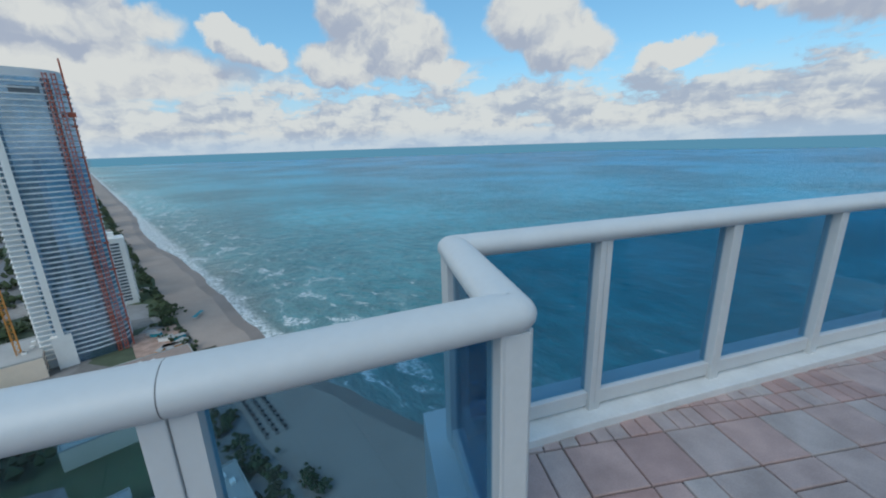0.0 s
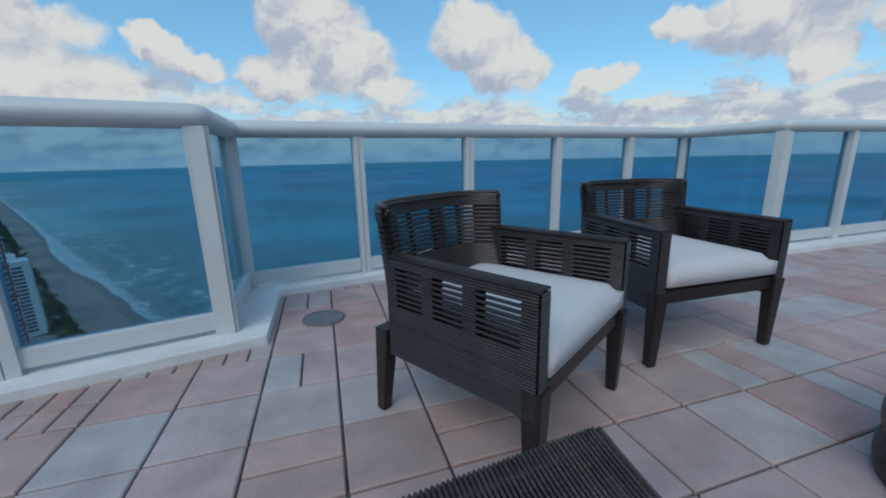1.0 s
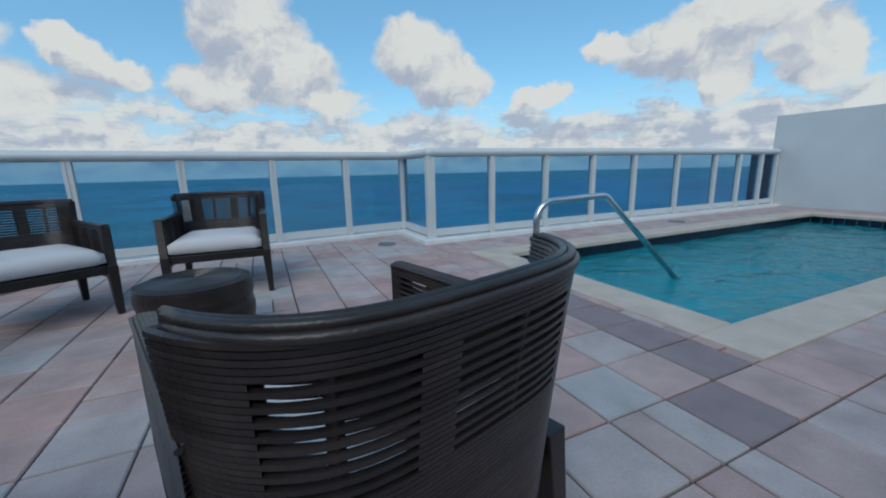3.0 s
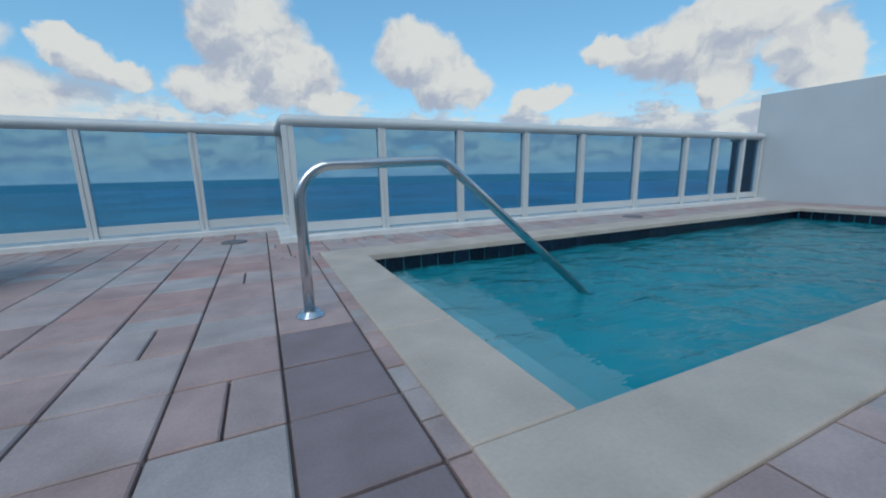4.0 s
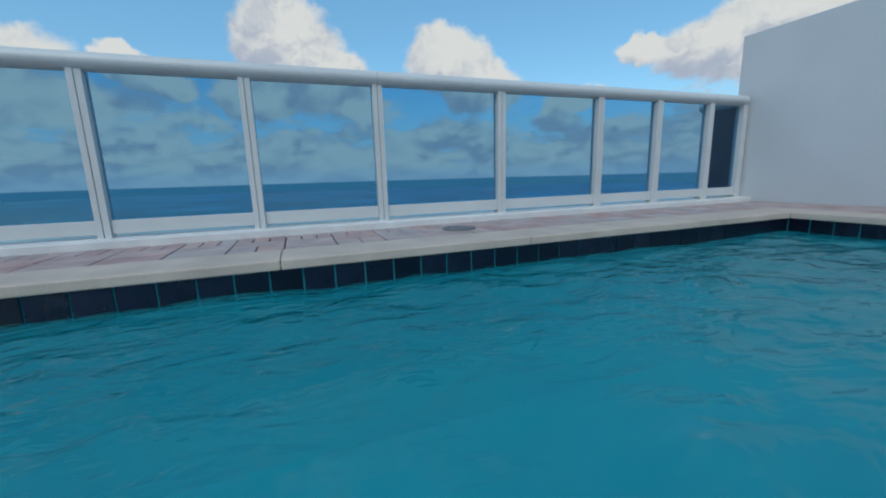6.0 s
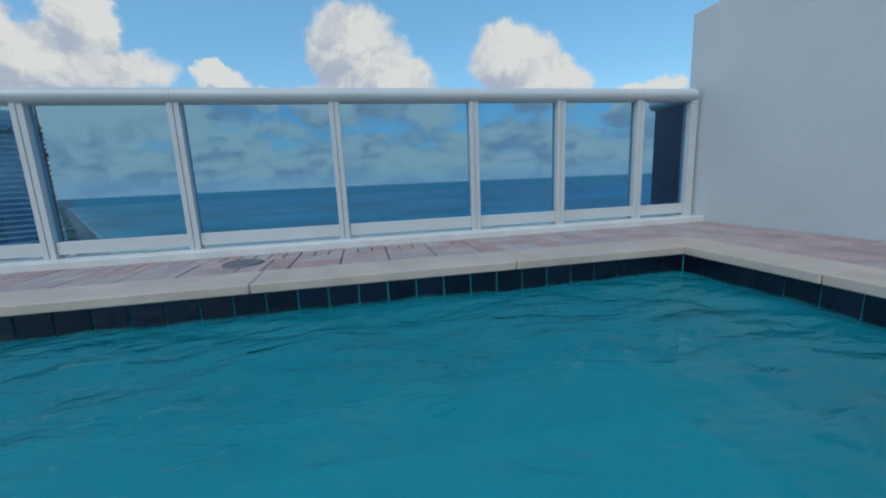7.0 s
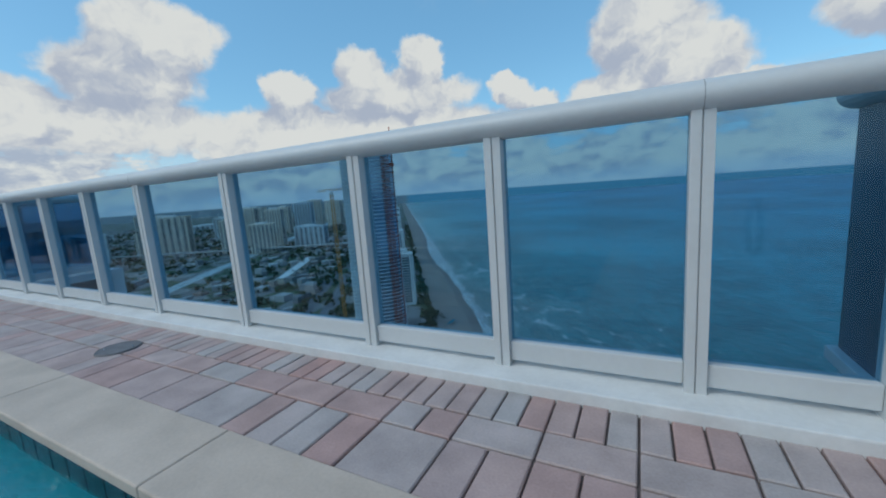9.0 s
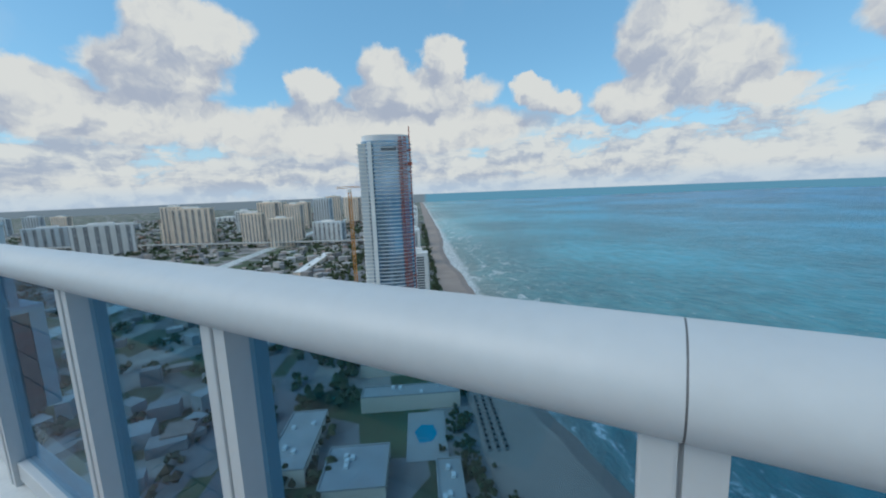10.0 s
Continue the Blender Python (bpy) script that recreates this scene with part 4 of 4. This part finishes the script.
TOWN = [  # x, y, width, depth, height, turn, paint
    (-1290, 440, 130, 30, 82, 62, "w"), (-1330, 640, 70, 32, 118, 40, "b"), (-1230, 640, 110, 34, 112, 35, "b"),
    (-1030, 700, 60, 28, 92, 30, "b"), (-1120, 820, 60, 30, 120, 20, "b"), (-1010, 830, 50, 30, 112, 25, "b"),
    (-1180, 900, 60, 28, 118, 10, "b"), (-905, 700, 62, 30, 78, 40, "b"), (-1060, 1000, 60, 30, 125, 20, "g"),
    (-830, 800, 95, 24, 60, 12, "g"), (-1340, 1150, 56, 30, 110, 15, "b"), (-1240, 1230, 60, 34, 130, 30, "b"),
    (-1330, 1450, 70, 34, 120, 10, "b"), (-1240, 1500, 60, 32, 105, 30, "g"), (-1430, 1820, 90, 40, 150, 20, "w"),
    (-1560, 1900, 60, 40, 130, 30, "b"), (-1640, 1750, 60, 34, 118, 15, "b"), (-1500, 1620, 60, 34, 112, 15, "w"),
    (-2500, 700, 70, 34, 84, 30, "b"), (-2650, 640, 70, 34, 88, 40, "g"), (-2800, 560, 70, 34, 84, 40, "g"),
    (-1650, 430, 120, 30, 70, 60, "g"), (-2400, 900, 150, 60, 30, 20, "w"), (-2050, 1100, 130, 70, 26, 20, "w"),
    (-2300, 1400, 160, 60, 28, 40, "w"), (-2700, 1900, 120, 60, 40, 10, "w"), (-1900, 2200, 90, 40, 90, 20, "b"),
    (-2100, 2500, 90, 40, 100, 20, "w"), (-1500, 700, 60, 30, 60, 20, "b"), (-1450, 950, 60, 30, 88, 30, "w")]
PAINT = {"w": (M_WHITE_B, "white"), "b": (M_BEIGE, "beige"), "g": (M_GREY_B, "blue-grey")}
for x, y, w, d, hh, turn, p in TOWN:
    mat, word = PAINT[p]
    kind = "low" if hh < 50 else "mid-rise" if hh < 95 else "high-rise"
    apartment(pose(x, y, SEA_Z + 0.9, 0, 0, turn), w, d, hh, mat, f"distant {word} rendered {kind} apartment block")


# tall glass tower under construction
def build_tower():
    t = thing("glass_tower", "tall curved blue glass tower still under construction", "skyscraper", pose(-215, 289, SEA_Z + 0.9, 0, 0, 36.7))
    W, D, H, FL = 23.0, 17.0, 181.0, 52

    def plan(k=1.0, n=48):
        pts = []
        for i in range(n):
            a = 2 * math.pi * i / n
            c, s = math.cos(a), math.sin(a)
            r = (abs(c) ** 2.6 + abs(s) ** 2.6) ** (-1 / 2.6)
            pts.append((W * k * r * c, D * k * r * s))
        return pts
    part("glass_body", prism(plan(0.965), 0, H), M_TOWERGLASS, t, "curved blue glass curtain wall")
    me = None
    for f in range(FL):
        if me is None:
            ob = part("floor_slab", prism(plan(1.0), 0, 0.8), M_SLAB, t)
            me = ob.data
        else:
            ob = new("floor_slab", me)
            ob.parent = t
        ob.matrix_basis = pose(0, 0, 6 + f * (H - 9) / (FL - 1))
    # white pier on the facade and white stack of balconies on the west flank
    part("pier", box(-15.8, -12.4, -17.9, -14.0, 0, H - 1), M_WHITE_B, t, "white concrete pier")
    part("balcony_stack_wall", box(-24.2, -16.5, -12, 11, 0, H - 3), M_GREY_B, t)
    me = None
    for f in range(FL):
        if me is None:
            ob = part("balcony", box(-25.0, -16.0, -13.4, 12.0, 0, 0.8), M_WHITE_B, t)
            me = ob.data
        else:
            ob = new("balcony", me)
            ob.parent = t
        ob.matrix_basis = pose(0, 0, 6 + f * (H - 9) / (FL - 1))
    part("crown", prism(plan(0.93), H, H + 5), M_SLAB, t)
    part("crown_opening", box(-4, 9, -16.6, -14, H - 9, H - 5), M_WINDOW, t)
    part("base_pier", box(-19, -9, -18.2, -13, 0, 22), M_WHITE_B, t)
    # hoists
    for nm, x0, mat in (("hoist_mast", 11.6, M_RED), ("hoist_mast", 15.4, M_RED)):
        bm = bmesh.new()
        for dx in (0, 1.8):
            add_box(bm, x0 + dx, x0 + dx + 0.5, -17.4, -16.7, 0, H + 3)
        for k in range(70):
            z = k * 2.65
            add_box(bm, x0, x0 + 2.3, -17.4, -16.9, z, z + 0.55)
        part(nm, bm, mat, t, "red steel hoist mast climbing the facade")
    bm = bmesh.new()
    add_box(bm, 20.5, 21.4, -14, -13, 0, H + 12)
    for k in range(9):
        add_box(bm, 19.0, 22.0, -14.2, -12.8, 20 + k * 19, 21 + k * 19)
    add_box(bm, 18.5, 22.5, -14.5, -12.5, H - 22, H - 19)
    part("crane_mast", bm, M_RED, t)


build_tower()


def build_crane():
    c = thing("tower_crane", "orange lattice tower crane beside the glass tower", "crane", pose(-238, 262, SEA_Z + 0.9, 0, 0, 30))
    bm = bmesh.new()
    H = 140.0
    for dx in (-1.3, 1.0):
        for dy in (-1.3, 1.0):
            add_box(bm, dx, dx + 0.35, dy, dy + 0.35, 0, H)
    for k in range(50):
        z = k * H / 50
        for a, b in (((-1.1, -1.1), (1.1, -1.1)), ((1.1, -1.1), (1.1, 1.1)), ((1.1, 1.1), (-1.1, 1.1)), ((-1.1, 1.1), (-1.1, -1.1))):
            add_tube(bm, [(*a, z), (*b, z + H / 50)], 0.16, 4, caps=False)
    part("mast", bm, M_ORANGE, c)
    bm = bmesh.new()
    for off in ((0, -0.8, 0), (0, 0.8, 0), (0, 0, 1.6)):
        add_tube(bm, [(-12 + off[0], off[1], H + 1 + off[2]), (16, off[1] * 0.4, H + 2 + off[2] * 0.4)], 0.2, 4)
    for k in range(14):
        x = -11 + k * 2
        add_tube(bm, [(x, -0.8, H + 1), (x + 1, 0, H + 2.6), (x + 2, 0.8, H + 1)], 0.12, 4, caps=False)
    part("jib", bm, M_ORANGE, c)
    part("cab", box(-1.2, 1.2, -1.4, 1.4, H - 2.5, H, 0.1), M_WHITE_B, c)


build_crane()

# the row of buildings behind the beach
BEACHFRONT = [  # s, d, width along the coast, depth, height, paint
    (262, -72, 18, 24, 62, "w"), (300, -70, 16, 22, 40, "b"), (350, -95, 40, 22, 58, "w"), (420, -85, 30, 26, 44, "b"), (520, -80, 40, 24, 66, "w"),
    (640, -85, 44, 24, 52, "b"), (780, -85, 40, 26, 74, "w"), (960, -85, 50, 26, 60, "b"), (1200, -85, 60, 26, 66, "w"), (1500, -85, 60, 26, 70, "w"), (1900, -85, 70, 26, 60, "b")]
for s, d, w, dp, hh, p in BEACHFRONT:
    x, y = coast(s, d)
    mat, word = PAINT[p]
    apartment(pose(x, y, SEA_Z + 0.9, 0, 0, math.degrees(math.atan2(ALONG.y, ALONG.x))), w, dp, hh, mat, f"{word} beachfront block beyond the glass tower", 5)

# the hotel block below, its sun deck and pool
def low_building(s, d, w, dp, hh, mat, label):
    x, y = coast(s, d)
    t = thing("low_building", label, "building", pose(x, y, SEA_Z + 0.9, 0, 0, math.degrees(math.atan2(ALONG.y, ALONG.x))), "low buildings below the terrace")
    part("wall", box(-w / 2, w / 2, -dp / 2, dp / 2, 0, hh), M_BEIGE, t)
    part("roof", box(-w / 2 + 0.6, w / 2 - 0.6, -dp / 2 + 0.6, dp / 2 - 0.6, hh, hh + 0.25), mat, t)
    bm = box(-w / 2, w / 2, -dp / 2, -dp / 2 + 0.5, hh, hh + 0.9)
    add_box(bm, -w / 2, w / 2, dp / 2 - 0.5, dp / 2, hh, hh + 0.9)
    add_box(bm, -w / 2, -w / 2 + 0.5, -dp / 2 + 0.5, dp / 2 - 0.5, hh, hh + 0.9)
    add_box(bm, w / 2 - 0.5, w / 2, -dp / 2 + 0.5, dp / 2 - 0.5, hh, hh + 0.9)
    part("parapet", bm, M_CONC, t)
    rr = random.Random(int(s * 7 + d))
    for k in range(4):
        px, py = rr.uniform(-w * 0.35, w * 0.35), rr.uniform(-dp * 0.3, dp * 0.3)
        part("roof_unit", box(px - 1.4, px + 1.4, py - 1, py + 1, hh + 0.2, hh + 1.7, 0.1), M_WHITE_B, t)
    bm = bmesh.new()
    for sy in (-1, 1):
        y0, y1 = sorted((sy * dp / 2, sy * (dp / 2 + 0.2)))
        for k in range(int(w / 4)):
            for f in range(int(hh / 3.5)):
                add_box(bm, -w / 2 + 1 + k * 4, -w / 2 + 3 + k * 4, y0, y1, 1 + f * 3.5, 2.6 + f * 3.5)
    part("windows", bm, M_WINDOW, t, kind="stuff")


low_building(-32, -104, 30, 30, 8, M_ROOF, "low beige hotel wing with a flat felt roof")
low_building(-44, -60, 30, 12, 6, M_CONC, "low hotel pavilion with a white roof")
low_building(87, -82, 28, 70, 9, M_TAN, "long low hotel hall with a tan roof")
low_building(32, -79, 13, 62, 10, M_CONC, "long low hotel wing with a pale roof")
low_building(-8, -138, 50, 20, 9, M_ROOF, "low hotel block with a grey roof")
low_building(-110, -95, 50, 24, 14, M_CONC, "low block with a white roof")
low_building(160, -130, 44, 24, 14, M_CONC, "low pale building beside the avenue")
low_building(558, -275, 220, 18, 9, M_WHITE_B, "long white-roofed hall beside the avenue")
p = sheet("far_pool", [coast(-8, -74), coast(2, -77), coast(9, -73), coast(8, -66), coast(0, -64), coast(-7, -67)], SEA_Z + 1.3, M_POOLBLUE, "turquoise hotel pool far below", "pool", kind="structure")
strip("lawn", 50, 104, -39, 8, 1.55, M_LAWN, "worn lawn between hotel and beach", "lawn")
strip("building_site", 112, 168, -60, 15, 1.2, M_SITE, "bare earth of the building site by the tower", "ground")
strip("sun_deck", -22, 22, -70, 11, 1.15, M_CONC, "pale hotel sun deck round the pool", "pavement")


def scatter_lots():
    """Small houses and sheds all over the town, too many to count."""
    rr = random.Random(3)
    verts, faces = [], []
    for k in range(3000):
        s, d = rr.uniform(-500, 2900), -rr.uniform(1, 45) ** 2 - 205
        if abs(d + 470) < 60:
            continue
        w, dp, hh = rr.uniform(3, 10), rr.uniform(3, 9), rr.choice((4, 4, 6, 7, 9, 12))
        x, y = coast(s, d)
        a = rr.choice((0.15, 0.98)) + rr.gauss(0, 0.05)
        c, sn = math.cos(a), math.sin(a)
        i0 = len(verts)
        for z in (0, hh):
            for ux, uy in ((-w, -dp), (w, -dp), (w, dp), (-w, dp)):
                verts.append((x + (ux * c - uy * sn) / 1, y + (ux * sn + uy * c) / 1, SEA_Z + 0.9 + z))
        for f in ((4, 5, 6, 7), (0, 1, 5, 4), (1, 2, 6, 5), (2, 3, 7, 6), (3, 0, 4, 7)):
            faces.append([i0 + j for j in f])
    me = bpy.data.meshes.new("houses")
    me.from_pydata(verts, [], faces)
    me.materials.append(M_ROOF)
    tagged(new("houses", me), "countless low houses and sheds of the town", "houses", kind="stuff")


def scatter_trees():
    rr = random.Random(5)
    verts, faces = [], []

    def clump(x, y, z, r):
        for q in range(7):
            cx, cy, cz = x + rr.gauss(0, r * 0.5), y + rr.gauss(0, r * 0.5), z + rr.uniform(0.3, 1.2) * r
            k = r * rr.uniform(0.35, 0.6)
            i0 = len(verts)
            for dx, dy, dz in ((1, 0, 0), (0, 1, 0), (-1, 0, 0), (0, -1, 0), (0, 0, 1), (0, 0, -1)):
                j = rr.uniform(0.7, 1.2) * k
                verts.append((cx + dx * j, cy + dy * j, cz + dz * j))
            for f in ((0, 1, 4), (1, 2, 4), (2, 3, 4), (3, 0, 4), (1, 0, 5), (2, 1, 5), (3, 2, 5), (0, 3, 5)):
                faces.append([i0 + j for j in f])
    for k in range(5200):
        s, d = rr.uniform(-450, 2600), -rr.uniform(3, 42) ** 2 - 110
        if abs(d + 470) < 55:
            continue
        x, y = coast(s, d)
        clump(x, y, SEA_Z + 1, rr.uniform(3, 8))
    for k in range(420):
        s, d = rr.uniform(-150, 1400), -44 - abs(rr.gauss(0, 7))
        x, y = coast(s, d)
        clump(x, y, SEA_Z + 1.5, rr.uniform(1.8, 3.8))
    for s0, d0, n, spread in ((-59, -33, 16, 5), (-50, -44, 10, 4), (-20, -52, 12, 6), (205, -44, 26, 9), (175, -47, 14, 6)):
        for k in range(n):
            x, y = coast(s0 + rr.gauss(0, spread), d0 + rr.gauss(0, spread * 0.5))
            clump(x, y, SEA_Z + 2.5, rr.uniform(1.4, 2.8))
    me = bpy.data.meshes.new("trees")
    me.from_pydata(verts, [], faces)
    me.materials.append(M_TREES)
    tagged(new("trees", me), "dark green trees and palms between the houses", "trees", kind="stuff")


scatter_lots()
scatter_trees()

# bathers' canopies and loungers on the sand
for k, (s, d) in enumerate(((172, -28), (176, -25), (168, -31))):
    x, y = coast(s, d)
    c = thing("beach_canopy", "small teal canvas canopy on the sand", "canopy", pose(x, y, SEA_Z + 1.1, 0, 0, 20 * k), "beach canopies")
    bm = bmesh.new()
    bmesh.ops.create_cone(bm, cap_ends=False, segments=4, radius1=2.6, radius2=0.2, depth=1.2, matrix=Matrix.Translation((0, 0, 3.0)))
    part("canvas", bm, M_UMBRELLA, c)
    for dx, dy in ((1.6, 0), (-1.6, 0), (0, 1.6), (0, -1.6)):
        part("pole", tube([(dx, dy, 0), (dx, dy, 2.7)], 0.06, 5), M_WHITE_B, c)



def build_site_huts():
    """Site cabins and stacked goods on the bare earth by the tower."""
    rr = random.Random(21)
    for k in range(9):
        x, y = coast(rr.uniform(116, 164), rr.uniform(-72, -48))
        w, d = rr.uniform(2, 5), rr.uniform(1.4, 3)
        hut = thing("site_cabin", "small painted site cabin on bare earth", "cabin", pose(x, y, SEA_Z + 1.2, 0, 0, rr.uniform(0, 90)), "site cabins")
        part("wall", box(-w, w, -d, d, 0, 2.7), rr.choice((M_WHITE_B, M_GREY_B, M_UMBRELLA, M_ORANGE)), hut)
        part("roof", box(-w - 0.2, w + 0.2, -d - 0.2, d + 0.2, 2.7, 2.95), M_CONC, hut)


def build_umbrellas():
    """Rows of closed parasols with their loungers on the hotel beach."""
    first = None
    for r in range(3):
        for k in range(11):
            x, y = coast(32 - 5.0 * k, -37.5 + 4.6 * r)
            at = pose(x, y, SEA_Z + 1.15, 0, 0, 123)
            if first:
                copy_thing(first, at)
                continue
            first = thing("beach_umbrella", "dark canvas parasol over a pair of loungers on the sand", "umbrella", at, "beach umbrellas")
            bm = bmesh.new()
            bmesh.ops.create_cone(bm, cap_ends=True, segments=8, radius1=1.15, radius2=0.06, depth=0.55, matrix=Matrix.Translation((0, 0, 2.3)))
            part("canvas", bm, M_FRAME, first)
            part("pole", tube([(0, 0, 0), (0, 0, 2.3)], 0.04, 6), M_WHITE_B, first)
            for sx in (-1, 1):
                part("lounger", box(sx * 0.9 - 0.32, sx * 0.9 + 0.32, -0.95, 0.95, 0.22, 0.34, 0.03), M_HOSE, first)


build_site_huts()
build_umbrellas()

# ---------- pavers ----------
def curb_line(x, y, slack=0.0):
    """Whether a plan point is on the open deck, inside the curbs and off the pool and its coping."""
    if x > -0.16:
        top = -0.17
    elif x > -4.275 - slack:
        top = 0.83 - 0.115 * (-0.16 - x) - 0.0025 * (x + 0.16) ** 2
    else:
        top = -0.45 + (x + 4.28) * 0.2092
    if y > top + slack or x > WALL_X or x < -9.3 or y < BACK_Y:
        return False
    return not (0.098 + slack < x < 7.142 - slack and -3.662 + slack < y < -0.828 - slack)


def build_pavers():
    S, J = 0.3064, 0.0044
    shapes = {}

    def mesh_for(w, d):
        key = (round(w, 3), round(d, 3))
        if key not in shapes:
            bm = box(-w / 2 + J, w / 2 - J, -d / 2 + J, d / 2 - J, -0.035, 0.0, 0.005, seg=1)
            me = bpy.data.meshes.new("paver")
            bm.to_mesh(me)
            bm.free()
            me.materials.append(M_PAVER)
            shapes[key] = me
        return shapes[key]
    rr = random.Random(11)
    near, rest = [], []
    x0, y0 = -0.27, -3.67       # one joint of the open deck
    east, course = 7.165, 0.303

    def lay(cx, cy, w, d):
        (near if (-4.4 < cx < 0.0 and -4.75 < cy) or (cx > 5.6 and cy > -0.9) else rest).append((cx, cy, w, d))
    # straight courses between coping and railing: two rows of slabs and a row of upright bricks
    for ya, yb, w in ((-0.832, -0.552, course), (-0.552, -0.392, course), (-0.392, -0.165, course / 3)):
        n0, n1 = math.floor((-0.27 - east) / w), math.ceil((WALL_X - east) / w)
        for i in range(n0, n1):
            xa, xb = max(-0.27, east + i * w), min(WALL_X - 0.004, east + (i + 1) * w)
            if xb - xa > 0.03:
                if w > 0.2 and rr.random() < 0.2:
                    lay((3 * xa + xb) / 4, (ya + yb) / 2, (xb - xa) / 2, yb - ya)
                    lay((xa + 3 * xb) / 4, (ya + yb) / 2, (xb - xa) / 2, yb - ya)
                else:
                    lay((xa + xb) / 2, (ya + yb) / 2, xb - xa, yb - ya)
    # small bricks that make up the odd widths beside the pool's corner and the bay's return
    for i in range(4):
        lay(-0.224 + 0.092 * i, -0.872, 0.092, 0.08)
    for i in range(7):
        lay(-0.213, -0.165 + 0.142 * (i + 0.5), 0.114, 0.142)
    # the strip between the pool and the wall
    for k in range(10):
        yb = -0.832 - k * S
        for xa, xb in ((7.144, 7.195), (7.195, 7.50), (7.50, 7.805), (7.805, 7.966)):
            lay((xa + xb) / 2, yb - S / 2, xb - xa, S)
    ix0, ix1 = int((-9.3 - x0) / S) - 1, int((WALL_X - x0) / S) + 2
    iy0, iy1 = int((BACK_Y - y0) / S) - 1, int((0.6 - y0) / S) + 2
    for i in range(ix0, ix1):
        for j in range(iy0, iy1):
            cx, cy = x0 + (i + 0.5) * S, y0 + (j + 0.5) * S
            if (cx > -0.16 and cy > -0.832) or (cx > 7.13 and cy > -3.92):
                continue
            corners = [curb_line(cx + a * S * 0.49, cy + b * S * 0.49) for a in (-1, 1) for b in (-1, 1)]
            if all(corners):
                if rr.random() < 0.22:
                    if rr.random() < 0.5:
                        lay(cx - S / 4, cy, S / 2, S)
                        lay(cx + S / 4, cy, S / 2, S)
                    else:
                        lay(cx, cy - S / 4, S, S / 2)
                        lay(cx, cy + S / 4, S, S / 2)
                else:
                    lay(cx, cy, S, S)
            elif any(corners) or curb_line(cx, cy, 0.10):
                # border of small bricks, cut where the deck ends
                for a in range(3):
                    for b in range(2):
                        qx, qy = cx + (a - 1) * S / 3, cy + (b - 0.5) * S / 2
                        if curb_line(qx, qy, 0.09):
                            lay(qx, qy, S / 3, S / 2)
    near.sort(key=lambda q: -q[2] * q[3])
    rest += near[300:]
    near = near[:300]
    floor = bpy.data.objects["floor"]
    dark = {(-0.12, -2.60), (-0.12, -2.90), (-0.12, -3.21), (-0.12, -3.52), (-0.42, -3.82)}
    for cx, cy, w, d in near:
        me = mesh_for(w, d)
        if w * d > 0.08 and any(abs(cx - a) < 0.15 and abs(cy - b) < 0.15 for a, b in dark):
            me = me.copy()
            me.materials[0] = M_PAVER_DARK
        ob = new("paver", me)
        ob.parent = floor
        ob.matrix_basis = pose(cx, cy, rr.uniform(-0.0015, 0.0015), rr.gauss(0, 0.12), rr.gauss(0, 0.12), 0)
    verts, faces = [], []
    for cx, cy, w, d in rest:
        i0 = len(verts)
        z = rr.uniform(-0.0015, 0.0015)
        for zz, k in ((-0.035, J), (-0.004 + z, J), (z, J + 0.005)):
            for a, b in ((-1, -1), (1, -1), (1, 1), (-1, 1)):
                verts.append((cx + a * (w / 2 - k), cy + b * (d / 2 - k), zz))
        for r in (0, 4):
            for q in range(4):
                faces.append((i0 + r + q, i0 + r + (q + 1) % 4, i0 + r + 4 + (q + 1) % 4, i0 + r + 4 + q))
        faces.append((i0 + 8, i0 + 9, i0 + 10, i0 + 11))
    me = bpy.data.meshes.new("paver_field")
    me.from_pydata(verts, [], faces)
    me.materials.append(M_PAVER)
    ob = new("paver_field", me)
    ob.parent = floor
    tagged(ob, "pink and grey concrete pavers", kind="stuff")


build_pavers()
